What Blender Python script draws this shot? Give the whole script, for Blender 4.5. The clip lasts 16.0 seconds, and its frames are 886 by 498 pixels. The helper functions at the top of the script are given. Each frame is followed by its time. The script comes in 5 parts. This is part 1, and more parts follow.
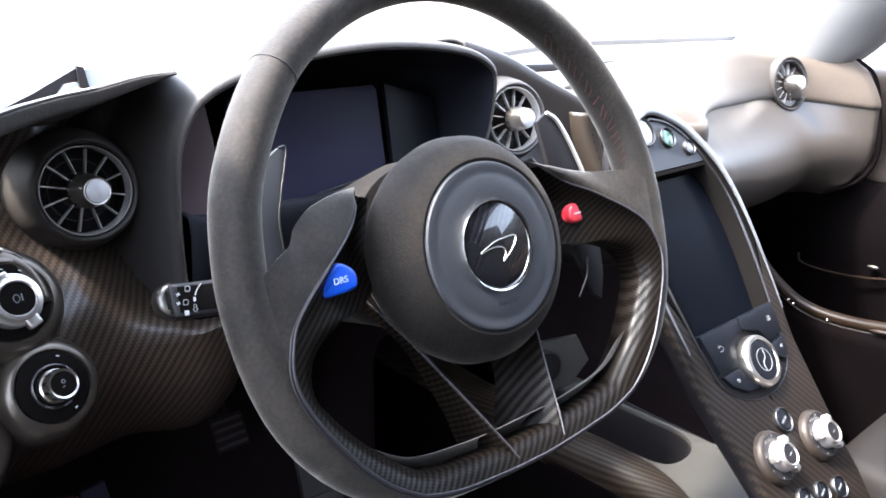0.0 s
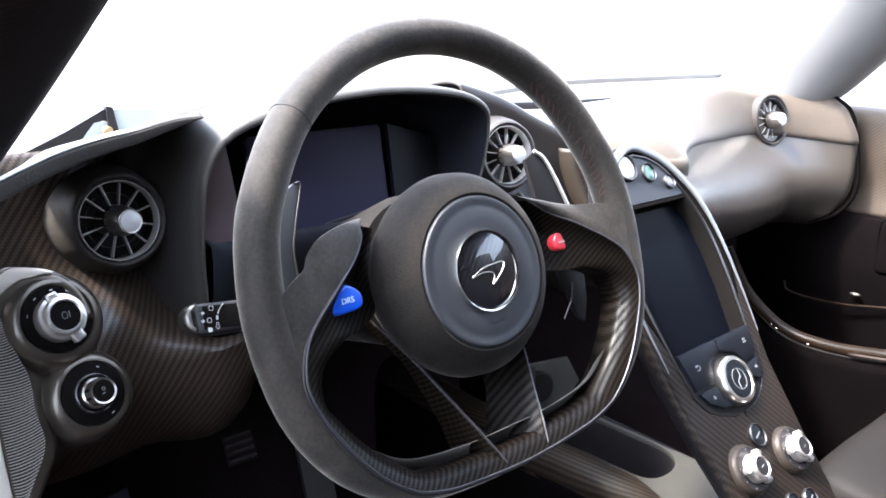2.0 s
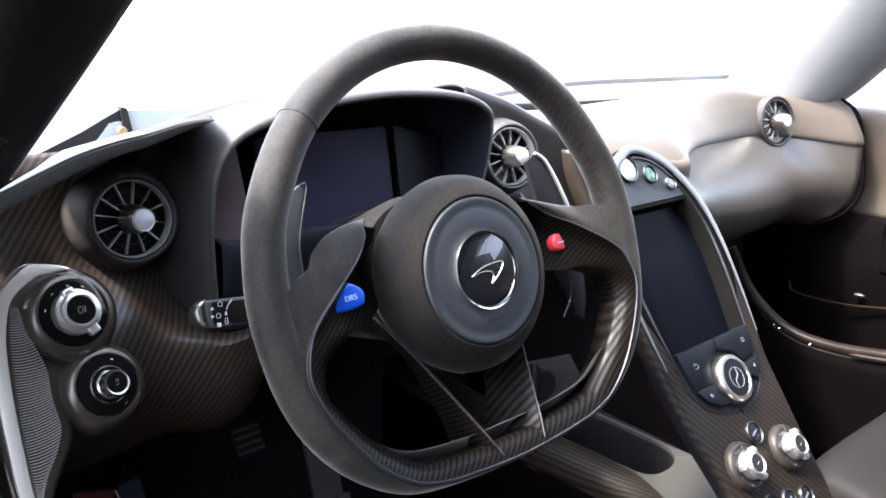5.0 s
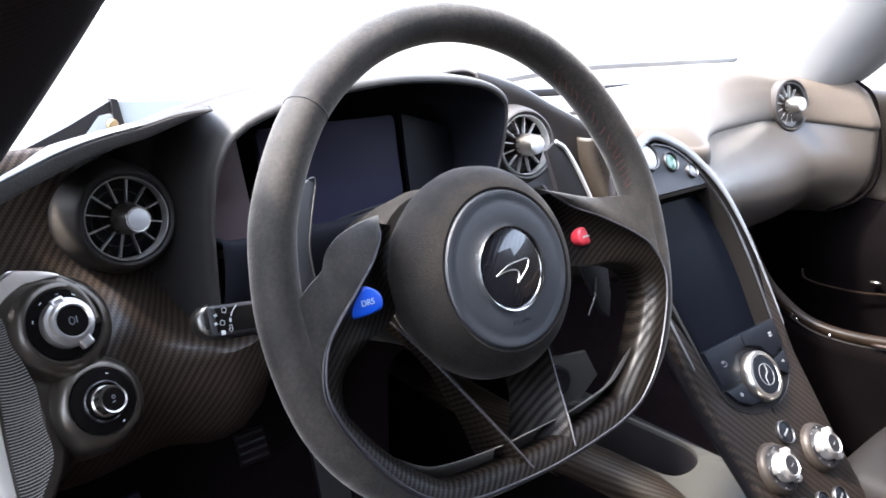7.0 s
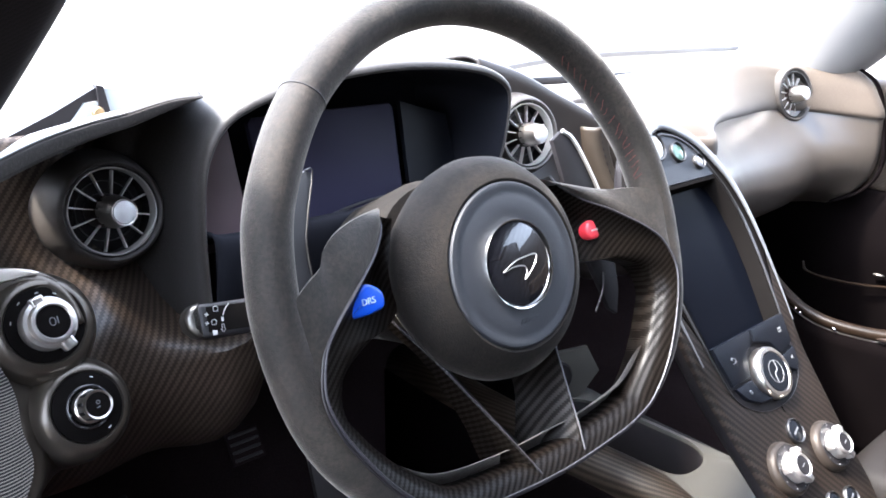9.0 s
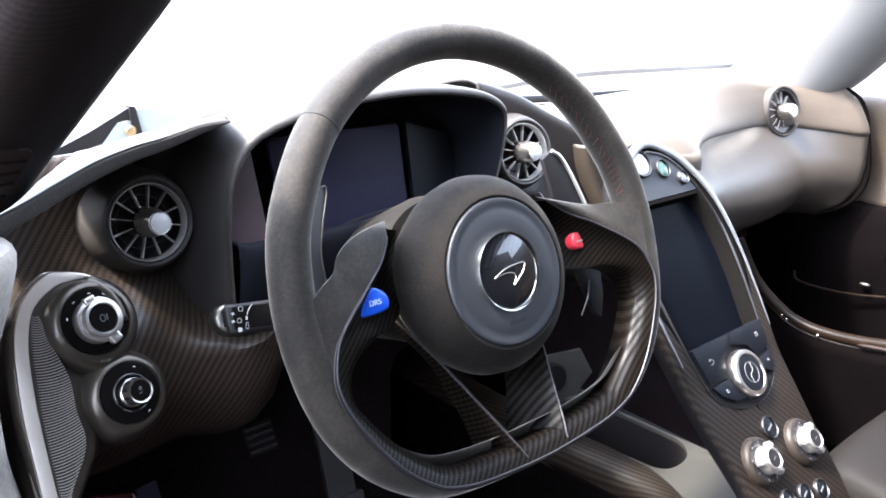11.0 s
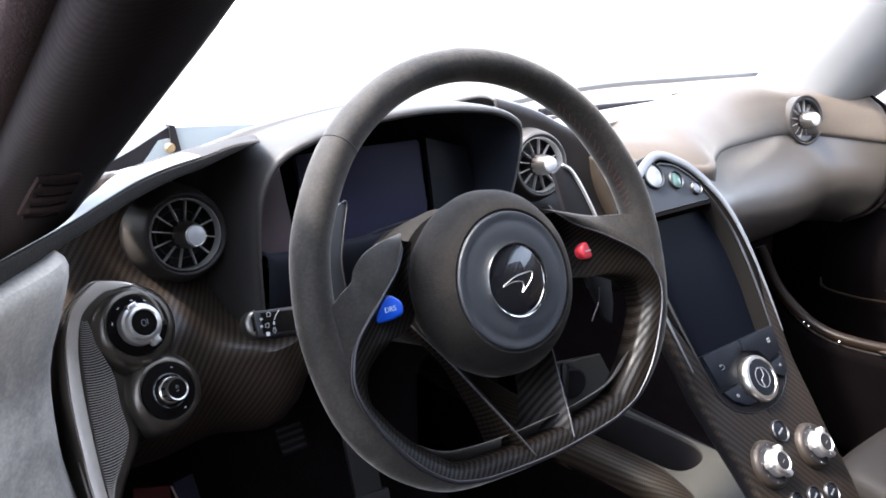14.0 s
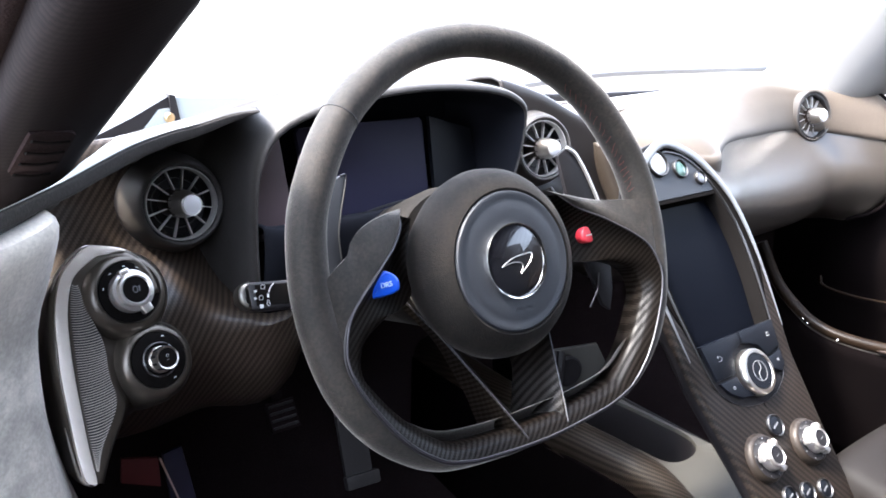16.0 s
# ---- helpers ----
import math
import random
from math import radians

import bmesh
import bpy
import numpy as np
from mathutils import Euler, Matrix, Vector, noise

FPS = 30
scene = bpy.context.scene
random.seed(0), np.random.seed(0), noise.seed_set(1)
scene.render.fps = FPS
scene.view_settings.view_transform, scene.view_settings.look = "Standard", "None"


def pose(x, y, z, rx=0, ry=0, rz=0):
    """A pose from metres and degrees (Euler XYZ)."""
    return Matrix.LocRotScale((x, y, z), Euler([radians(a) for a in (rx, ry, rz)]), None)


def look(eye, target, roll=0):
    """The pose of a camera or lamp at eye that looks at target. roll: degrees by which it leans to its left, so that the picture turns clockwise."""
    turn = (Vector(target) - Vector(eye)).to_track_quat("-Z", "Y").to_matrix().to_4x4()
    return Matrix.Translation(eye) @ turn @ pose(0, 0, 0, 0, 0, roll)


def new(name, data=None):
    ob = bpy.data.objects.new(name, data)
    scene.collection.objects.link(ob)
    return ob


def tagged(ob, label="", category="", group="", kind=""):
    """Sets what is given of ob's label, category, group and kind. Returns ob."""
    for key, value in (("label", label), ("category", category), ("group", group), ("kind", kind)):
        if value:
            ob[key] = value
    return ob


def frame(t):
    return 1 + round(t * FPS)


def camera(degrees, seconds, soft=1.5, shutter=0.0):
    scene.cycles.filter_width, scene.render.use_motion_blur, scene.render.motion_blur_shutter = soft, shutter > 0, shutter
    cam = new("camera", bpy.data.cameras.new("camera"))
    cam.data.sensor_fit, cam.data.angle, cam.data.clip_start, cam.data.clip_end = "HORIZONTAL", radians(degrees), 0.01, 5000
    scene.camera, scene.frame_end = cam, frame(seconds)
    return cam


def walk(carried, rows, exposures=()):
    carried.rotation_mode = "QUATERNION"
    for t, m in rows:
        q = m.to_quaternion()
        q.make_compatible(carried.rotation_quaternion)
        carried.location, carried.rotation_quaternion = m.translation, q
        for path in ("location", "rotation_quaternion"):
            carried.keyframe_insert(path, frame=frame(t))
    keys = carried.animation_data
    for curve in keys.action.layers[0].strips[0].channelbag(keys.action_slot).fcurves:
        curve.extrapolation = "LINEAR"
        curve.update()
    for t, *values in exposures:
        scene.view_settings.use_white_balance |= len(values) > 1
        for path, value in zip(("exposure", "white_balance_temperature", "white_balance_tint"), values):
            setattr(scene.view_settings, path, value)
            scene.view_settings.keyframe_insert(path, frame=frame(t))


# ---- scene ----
cam = camera(61.0, 16.0, soft=1.7)
PATH = [
    (0, (-0.3097, -0.3321, 0.7259), (0.2966, 0.3943, 0.4022), -0.03),
    (0.5, (-0.3139, -0.3319, 0.7279), (0.2972, 0.3949, 0.4142), -0.26),
    (1, (-0.3191, -0.3387, 0.7322), (0.2958, 0.3906, 0.4320), -0.34),
    (1.5, (-0.3352, -0.3550, 0.7369), (0.2806, 0.3772, 0.4458), -0.05),
    (2, (-0.3412, -0.3767, 0.7418), (0.2703, 0.3603, 0.4540), 0.09),
    (2.5, (-0.3431, -0.3975, 0.7505), (0.2623, 0.3436, 0.4603), 0.36),
    (3, (-0.3455, -0.4081, 0.7509), (0.2542, 0.3361, 0.4568), 0.49),
    (3.5, (-0.3470, -0.4102, 0.7544), (0.2486, 0.3372, 0.4601), 0.64),
    (4, (-0.3537, -0.4060, 0.7498), (0.2417, 0.3429, 0.4586), 0.70),
    (4.2, (-0.3530, -0.4047, 0.7474), (0.2463, 0.3436, 0.4631), 0.69),
    (6.3, (-0.3367, -0.3679, 0.7511), (0.2593, 0.3749, 0.4464), -0.51),
    (6.5, (-0.3389, -0.3643, 0.7463), (0.2633, 0.3749, 0.4447), -0.22),
    (7, (-0.3347, -0.3509, 0.7419), (0.2686, 0.3862, 0.4373), -0.47),
    (7.5, (-0.3297, -0.3364, 0.7384), (0.2739, 0.3981, 0.4283), -0.49),
    (8, (-0.3273, -0.3279, 0.7359), (0.2779, 0.4033, 0.4210), -0.40),
    (8.5, (-0.3264, -0.3257, 0.7363), (0.2802, 0.4032, 0.4188), -0.42),
    (9, (-0.3244, -0.3269, 0.7371), (0.2841, 0.4005, 0.4199), -0.30),
    (9.2, (-0.3239, -0.3236, 0.7341), (0.2892, 0.4015, 0.4205), -0.62),
    (11.3, (-0.3596, -0.3827, 0.7621), (0.2398, 0.3575, 0.4573), -0.07),
    (11.5, (-0.3604, -0.3858, 0.7649), (0.2373, 0.3570, 0.4633), -0.04),
    (12, (-0.3626, -0.3992, 0.7687), (0.2288, 0.3511, 0.4731), -0.05),
    (12.5, (-0.3668, -0.4106, 0.7731), (0.2178, 0.3467, 0.4818), -0.07),
    (13, (-0.3695, -0.4158, 0.7752), (0.2085, 0.3469, 0.4849), -0.33),
    (13.5, (-0.3658, -0.4189, 0.7780), (0.2051, 0.3481, 0.4850), -0.69),
    (14, (-0.3639, -0.4144, 0.7717), (0.2012, 0.3542, 0.4720), -1.15),
    (14.5, (-0.3564, -0.4137, 0.7706), (0.2044, 0.3544, 0.4614), -1.11),
    (15, (-0.3543, -0.4102, 0.7690), (0.2069, 0.3542, 0.4517), -0.62),
    (15.5, (-0.3585, -0.4110, 0.7647), (0.2050, 0.3512, 0.4460), 0.13),
    (16, (-0.3599, -0.4101, 0.7609), (0.2029, 0.3548, 0.4475), 0.90),
]
walk(cam, [(t, look(eye, target, roll)) for t, eye, target, roll in PATH],
     [(0.0, 3.50, 5700, 10), (2.0, 3.36, 5700, 10), (4.0, 3.16, 5700, 10), (6.5, 3.20, 5700, 10), (7.5, 3.34, 5700, 10), (9.0, 3.58, 5700, 10), (11.5, 3.30, 5700, 10), (12.5, 3.01, 5700, 10), (14.0, 2.91, 5700, 10), (15.0, 3.14, 5700, 10), (16.0, 3.40, 5700, 10)])

# ---- light ----
world = bpy.data.worlds.new("world")
scene.world = world
world.use_nodes = True
wn = world.node_tree
sky = wn.nodes.new("ShaderNodeTexSky")
sky.sky_type, sky.sun_disc = "NISHITA", False
sky.sun_elevation, sky.sun_rotation = radians(57), radians(-68)
sky.dust_density, sky.air_density, sky.ozone_density = 4.0, 1.0, 1.0
grey = wn.nodes.new("ShaderNodeHueSaturation")
grey.inputs["Saturation"].default_value = 0.35
wn.links.new(sky.outputs[0], grey.inputs["Color"])
wn.links.new(grey.outputs[0], wn.nodes["Background"].inputs["Color"])
wn.nodes["Background"].inputs["Strength"].default_value = 0.22
sun = new("sun", bpy.data.lights.new("sun", "SUN"))
sun.data.energy, sun.data.angle, sun.data.color = 2.0, radians(6), (1.0, 0.86, 0.68)
sun.matrix_world = look((-3.6, 1.44, 6.0), (0.0, 0.0, 0.0))


# ---- materials ----
def node_material(name, base, rough=0.5, metal=0.0, grain=None, relief=0.0, relief_scale=400.0, wear=0.0, wear_scale=18.0, sheen=0.0, coat=0.0, spec=0.5):
    """Principled surface with two scales of tone and a fine relief."""
    m = bpy.data.materials.new(name)
    m.use_nodes = True
    n, l = m.node_tree.nodes, m.node_tree.links
    p = n["Principled BSDF"]
    p.inputs["Roughness"].default_value, p.inputs["Metallic"].default_value = rough, metal
    p.inputs["Specular IOR Level"].default_value = spec
    p.inputs["Sheen Weight"].default_value, p.inputs["Sheen Roughness"].default_value = sheen, 0.4
    p.inputs["Coat Weight"].default_value, p.inputs["Coat Roughness"].default_value = coat, 0.12
    co = n.new("ShaderNodeTexCoord")
    big = n.new("ShaderNodeTexNoise")
    big.inputs["Scale"].default_value, big.inputs["Detail"].default_value = wear_scale, 4.0
    l.new(co.outputs["Object"], big.inputs["Vector"])
    fine = n.new("ShaderNodeTexNoise")
    fine.inputs["Scale"].default_value, fine.inputs["Detail"].default_value = relief_scale, 3.0
    l.new(co.outputs["Object"], fine.inputs["Vector"])
    mix = n.new("ShaderNodeMix")
    mix.data_type = "RGBA"
    lo = tuple(c * (1 - wear) for c in base)
    hi = tuple(min(1, c * (1 + wear)) for c in base)
    mix.inputs["A"].default_value, mix.inputs["B"].default_value = (*lo, 1), (*hi, 1)
    l.new(big.outputs["Fac"], mix.inputs["Factor"])
    out = mix.outputs["Result"]
    if grain:
        g = n.new("ShaderNodeMix")
        g.data_type = "RGBA"
        g.inputs["B"].default_value = (*grain, 1)
        ramp = n.new("ShaderNodeMapRange")
        ramp.inputs["From Min"].default_value, ramp.inputs["From Max"].default_value = 0.5, 0.75
        l.new(fine.outputs["Fac"], ramp.inputs["Value"])
        l.new(ramp.outputs[0], g.inputs["Factor"])
        l.new(out, g.inputs["A"])
        out = g.outputs["Result"]
    l.new(out, p.inputs["Base Color"])
    if relief:
        b = n.new("ShaderNodeBump")
        b.inputs["Strength"].default_value, b.inputs["Distance"].default_value = relief, 0.0006
        l.new(fine.outputs["Fac"], b.inputs["Height"])
        l.new(b.outputs[0], p.inputs["Normal"])
    return m


def carbon_material(name, dark, light, pitch=0.0042, rough=0.42, coat=0.3, across=(0.7, 0.7, 0.1), along=(-0.7, 0.7, 0.1), gloss=0.16, least=0.2):
    """Two-by-two twill: tows in two crossing directions, whose floats make slanting ribs that follow one another in the direction across."""
    m = bpy.data.materials.new(name)
    m.use_nodes = True
    n, l = m.node_tree.nodes, m.node_tree.links
    p = n["Principled BSDF"]
    p.inputs["Roughness"].default_value = rough
    p.inputs["Coat Weight"].default_value, p.inputs["Coat Roughness"].default_value = coat, 0.2
    co = n.new("ShaderNodeTexCoord")
    tow = pitch / 2.83

    def math_node(op, a, b=None):
        k = n.new("ShaderNodeMath")
        k.operation = op
        for i, v in enumerate((a, b)):
            if v is None:
                continue
            if isinstance(v, (int, float)):
                k.inputs[i].default_value = v
            else:
                l.new(v, k.inputs[i])
        return k.outputs[0]

    lines = []
    for way in (Vector(along) + Vector(across), Vector(along) - Vector(across)):
        d = n.new("ShaderNodeVectorMath")
        d.operation = "DOT_PRODUCT"
        d.inputs[1].default_value = way.normalized() / tow
        l.new(co.outputs["Object"], d.inputs[0])
        lines.append(d.outputs["Value"])
    u, v = lines
    step = math_node("SUBTRACT", math_node("FLOOR", u), math_node("FLOOR", v))
    over = math_node("LESS_THAN", math_node("FLOORED_MODULO", step, 4.0), 1.5)
    ru = math_node("PINGPONG", u, 0.5)
    rv = math_node("PINGPONG", v, 0.5)
    height = math_node("ADD", math_node("MULTIPLY", over, ru), math_node("MULTIPLY", math_node("SUBTRACT", 1.0, over), rv))
    patch = n.new("ShaderNodeTexNoise")
    patch.inputs["Scale"].default_value = 14.0
    l.new(co.outputs["Object"], patch.inputs["Vector"])
    pr = n.new("ShaderNodeMapRange")
    pr.inputs["From Min"].default_value, pr.inputs["From Max"].default_value = 0.25, 0.75
    pr.inputs["To Min"].default_value = 0.5
    l.new(patch.outputs["Fac"], pr.inputs["Value"])
    tone = math_node("MULTIPLY", math_node("ADD", math_node("MULTIPLY", over, 0.7), math_node("MULTIPLY", height, 0.6)), pr.outputs[0])
    mix = n.new("ShaderNodeMix")
    mix.data_type = "RGBA"
    mix.inputs["A"].default_value, mix.inputs["B"].default_value = (*dark, 1), (*light, 1)
    l.new(tone, mix.inputs["Factor"])
    l.new(mix.outputs["Result"], p.inputs["Base Color"])
    l.new(math_node("ADD", math_node("MULTIPLY", over, gloss), least if gloss else 0.05), p.inputs["Specular IOR Level"])
    b = n.new("ShaderNodeBump")
    b.inputs["Strength"].default_value, b.inputs["Distance"].default_value = 0.25, 0.0002
    l.new(height, b.inputs["Height"])
    l.new(b.outputs[0], p.inputs["Normal"])
    return m


SUEDE = node_material("dark_suede", (0.012, 0.0103, 0.0087), 0.75, 0, (0.026, 0.0215, 0.018), 0.5, 900, 0.8, 15, sheen=0.18, spec=0.3)
# darker copy of the rim suede, with the hub's shade put into its colour
SUEDE_SHADED = node_material("shaded_suede", (0.008, 0.0066, 0.0055), 0.8, 0, (0.014, 0.0115, 0.0095), 0.5, 900, 0.6, 15, sheen=0.1, spec=0.2)
# lit copy of the dark suede: paler base and full sheen imitate windscreen light
SUEDE_LIT = node_material("lit_suede", (0.074, 0.058, 0.044), 0.5, 0, (0.10, 0.08, 0.062), 0.3, 700, 0.3, 14, sheen=1.0, spec=0.7)
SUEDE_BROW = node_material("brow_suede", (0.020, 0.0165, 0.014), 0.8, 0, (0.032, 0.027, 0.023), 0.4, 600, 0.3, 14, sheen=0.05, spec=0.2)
SUEDE_HOOD = node_material("hood_suede", (0.025, 0.0212, 0.0185), 0.6, 0, (0.040, 0.0345, 0.031), 0.3, 700, 0.3, 14, sheen=0.15, spec=0.4)
SUEDE_GREY = node_material("grey_suede", (0.50, 0.475, 0.43), 0.95, 0, (0.56, 0.535, 0.49), 0.35, 400, 0.5, 9, sheen=0.3, spec=0.2)


def nap(m, low, high, scale, tint, sheen, grit=0.4):
    """Brushed nap: patches of laid and raised fibre change tone and sheen."""
    n, l = m.node_tree.nodes, m.node_tree.links
    p = n["Principled BSDF"]
    co = n.new("ShaderNodeTexCoord")
    tex = n.new("ShaderNodeTexNoise")
    tex.inputs["Scale"].default_value, tex.inputs["Detail"].default_value, tex.inputs["Roughness"].default_value = scale, 6.0, 0.65
    tex.inputs["Distortion"].default_value = 0.6
    l.new(co.outputs["Object"], tex.inputs["Vector"])
    ramp = n.new("ShaderNodeMapRange")
    ramp.interpolation_type = "SMOOTHSTEP"
    ramp.inputs["From Min"].default_value, ramp.inputs["From Max"].default_value = 0.36, 0.64
    l.new(tex.outputs["Fac"], ramp.inputs["Value"])
    mix = n.new("ShaderNodeMix")
    mix.data_type = "RGBA"
    mix.inputs["A"].default_value, mix.inputs["B"].default_value = (*low, 1), (*high, 1)
    l.new(ramp.outputs[0], mix.inputs["Factor"])
    fine = n.new("ShaderNodeTexNoise")
    fine.inputs["Scale"].default_value, fine.inputs["Detail"].default_value = 420.0, 3.0
    l.new(co.outputs["Object"], fine.inputs["Vector"])
    speck = n.new("ShaderNodeMapRange")
    speck.inputs["From Min"].default_value, speck.inputs["From Max"].default_value = 0.3, 0.7
    speck.inputs["To Min"].default_value, speck.inputs["To Max"].default_value = 1 - grit, 1 + grit
    l.new(fine.outputs["Fac"], speck.inputs["Value"])
    grain = n.new("ShaderNodeMix")
    grain.data_type, grain.blend_type = "RGBA", "MULTIPLY"
    grain.inputs["Factor"].default_value = 1.0
    l.new(mix.outputs["Result"], grain.inputs["A"])
    l.new(speck.outputs[0], grain.inputs["B"])
    l.new(grain.outputs["Result"], p.inputs["Base Color"])
    haze = n.new("ShaderNodeMapRange")
    haze.inputs["To Min"].default_value, haze.inputs["To Max"].default_value = sheen
    l.new(ramp.outputs[0], haze.inputs["Value"])
    l.new(haze.outputs[0], p.inputs["Sheen Weight"])
    p.inputs["Sheen Tint"].default_value = (*tint, 1)


nap(SUEDE, (0.0075, 0.0060, 0.0049), (0.0150, 0.0115, 0.0087), 30.0, (1.0, 0.92, 0.82), (0.18, 0.32), 0.5)
nap(SUEDE_SHADED, (0.0044, 0.0034, 0.0027), (0.0092, 0.0068, 0.0050), 26.0, (1.0, 0.90, 0.80), (0.03, 0.08), 0.5)
nap(SUEDE_GREY, (0.335, 0.305, 0.268), (0.55, 0.500, 0.430), 13.0, (1.0, 1.0, 1.0), (0.2, 0.4), 0.12)
CARBON = carbon_material("satin_carbon", (0.019, 0.0140, 0.0108), (0.068, 0.047, 0.032), 0.0052, 0.40, 0.35, (0.80, -0.18, -0.57), (0.6, 0.24, 0.76))
CARBON_GLOSS = carbon_material("gloss_carbon", (0.0028, 0.0022, 0.0018), (0.0068, 0.0048, 0.0034), 0.0036, 0.40, 0.0, (0.62, -0.78, 0.1), (0.78, 0.62, 0.1), 0.12, 0.05)
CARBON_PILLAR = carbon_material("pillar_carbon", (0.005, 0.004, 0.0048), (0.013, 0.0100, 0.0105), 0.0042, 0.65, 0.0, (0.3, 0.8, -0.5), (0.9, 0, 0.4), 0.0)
BLACK = node_material("black_plastic", (0.011, 0.0098, 0.011), 0.45, 0, None, 0.25, 1200, 0.2, 30, spec=0.35)
BADGE = carbon_material("badge_carbon", (0.003, 0.003, 0.004), (0.014, 0.014, 0.017), 0.0034, 0.15, 1.0, (0.75, -0.6, 0), (0.6, 0.75, 0))
BADGE.node_tree.nodes["Principled BSDF"].inputs["Coat Roughness"].default_value = 0.03
VENT_RING = node_material("vent_ring", (0.50, 0.48, 0.455), 0.35, 0.4, None, 0.05, 900, 0.1, 40)
BARREL = node_material("barrel_metal", (0.13, 0.10, 0.085), 0.28, 0.9, None, 0.1, 900, 0.1, 40)
RIB = node_material("grille_plastic", (0.27, 0.24, 0.205), 0.5, 0.0, None, 0.1, 900, 0.1, 40)
VANE = node_material("vane_metal", (0.66, 0.63, 0.60), 0.32, 0.6, None, 0.1, 900, 0.1, 40)
# near black without gloss, so that low surfaces look shaded whatever light reaches them
SHADE_BLACK = node_material("shade_black", (0.0034, 0.0026, 0.0027), 1.0, 0, None, 0.6, 900, 0.4, 14, spec=0.0)
SOFT_BLACK = node_material("soft_black", (0.0088, 0.0076, 0.0086), 0.62, 0, None, 0.3, 1500, 0.2, 20, spec=0.2)
POD = node_material("pod_plastic", (0.040, 0.035, 0.031), 0.5, 0, None, 0.3, 1500, 0.2, 20)
TRIM_GREY = node_material("trim_lacquer", (0.20, 0.20, 0.205), 0.42, 0.6, None, 0.05, 900, 0.1, 30, coat=0.4)
BEZEL = node_material("bezel_plastic", (0.0050, 0.0043, 0.0040), 0.7, 0, None, 0.1, 900, 0.2, 30, spec=0.02)
BUTTON = node_material("button_plastic", (0.006, 0.007, 0.010), 0.40, 0, None, 0.15, 1500, 0.1, 30, spec=0.16)
CARBON_CONSOLE = carbon_material("console_carbon", (0.0050, 0.0036, 0.0028), (0.020, 0.0125, 0.0078), 0.0056, 0.5, 0.05, (0.82, 0.35, 0.44), (0.63, -0.57, -0.71), 0.1)
GUNMETAL = node_material("grey_lacquer", (0.092, 0.078, 0.063), 0.30, 0.7, None, 0.08, 1500, 0.12, 30, coat=0.2)
STRIP = node_material("strip_aluminium", (0.80, 0.72, 0.63), 0.36, 0.7, None, 0.1, 1200, 0.1, 12)
CAP = node_material("pale_cap", (0.78, 0.77, 0.76), 0.36, 0.35, None, 0.05, 900, 0.04, 40)
FLANGE = node_material("flange_lacquer", (0.030, 0.023, 0.018), 0.45, 0.3, None, 0.05, 900, 0.1, 40, spec=0.25)
WHITE_METAL = node_material("pale_metal", (0.68, 0.64, 0.60), 0.3, 0.85, None, 0.05, 900, 0.04, 40)
ALU = node_material("satin_aluminium", (0.62, 0.58, 0.53), 0.3, 1.0, None, 0.1, 900, 0.08, 40)
CHROME = node_material("bright_metal", (0.88, 0.87, 0.85), 0.16, 1.0, None, 0.0, 300, 0.03, 40)
DARK_METAL = node_material("dark_metal", (0.075, 0.072, 0.072), 0.38, 0.9, None, 0.1, 900, 0.1, 40)
GLASS_BLACK = node_material("display_glass", (0.0030, 0.0036, 0.0058), 0.25, 0, None, 0, 300, 0.1, 10, spec=0.03)
SIDE_GLASS = node_material("side_glass", (0.006, 0.007, 0.010), 0.45, 0, None, 0, 300, 0.1, 10, spec=0.3)
# rose tone paints the pinkish reflection on the left side screen
SIDE_REFLECTION = node_material("rose_reflection", (0.13, 0.092, 0.098), 0.4, 0, None, 0, 300, 0.3, 10, spec=0.4)
GLASS_SCREEN = node_material("purple_glass", (0.028, 0.026, 0.050), 0.5, 0, None, 0, 300, 0.1, 10, spec=0.22)
AIRBAG = node_material("airbag_leather", (0.0145, 0.0160, 0.0200), 0.55, 0, None, 0.35, 1400, 0.1, 40)
SEAM = node_material("seam_grey", (0.032, 0.030, 0.034), 0.4, 0.2, None, 0.05, 900, 0.1, 40)
LEATHER = node_material("panel_leather", (0.028, 0.023, 0.020), 0.34, 0, None, 0.4, 900, 0.15, 16, spec=0.5)
LEATHER_GREY = node_material("seat_leather", (0.0082, 0.0064, 0.0053), 0.65, 0, None, 0.4, 700, 0.18, 14, spec=0.16)
GREY_PLASTIC = node_material("grey_plastic", (0.044, 0.042, 0.037), 0.5, 0, None, 0.2, 900, 0.12, 20)
CARPET = node_material("black_carpet", (0.0185, 0.0130, 0.0135), 1.0, 0, (0.033, 0.024, 0.024), 0.8, 700, 0.3, 12, spec=0.05)
BLUE = node_material("blue_plastic", (0.01, 0.06, 0.42), 0.3, 0, None, 0.05, 900, 0.1, 60, coat=0.3)
RED = node_material("red_plastic", (0.52, 0.03, 0.045), 0.4, 0, None, 0.05, 900, 0.1, 60, coat=0.3)
WHITE_PRINT = node_material("white_print", (0.75, 0.75, 0.73), 0.6)
GREY_PRINT = node_material("grey_print", (0.15, 0.15, 0.155), 0.6)
BLUE_PRINT = node_material("blue_white_print", (0.36, 0.44, 0.58), 0.6)
PALE_PRINT = node_material("pale_print", (0.42, 0.42, 0.41), 0.6)
RED_THREAD = node_material("red_thread", (0.085, 0.013, 0.009), 0.85)
LENS_CLEAR = node_material("clear_lens", (0.22, 0.225, 0.225), 0.2, 0, None, 0, 300, 0.05, 40, coat=0.5)
LENS_GREEN = node_material("green_lens", (0.045, 0.090, 0.070), 0.15, 0, None, 0, 300, 0.15, 60, coat=0.5)
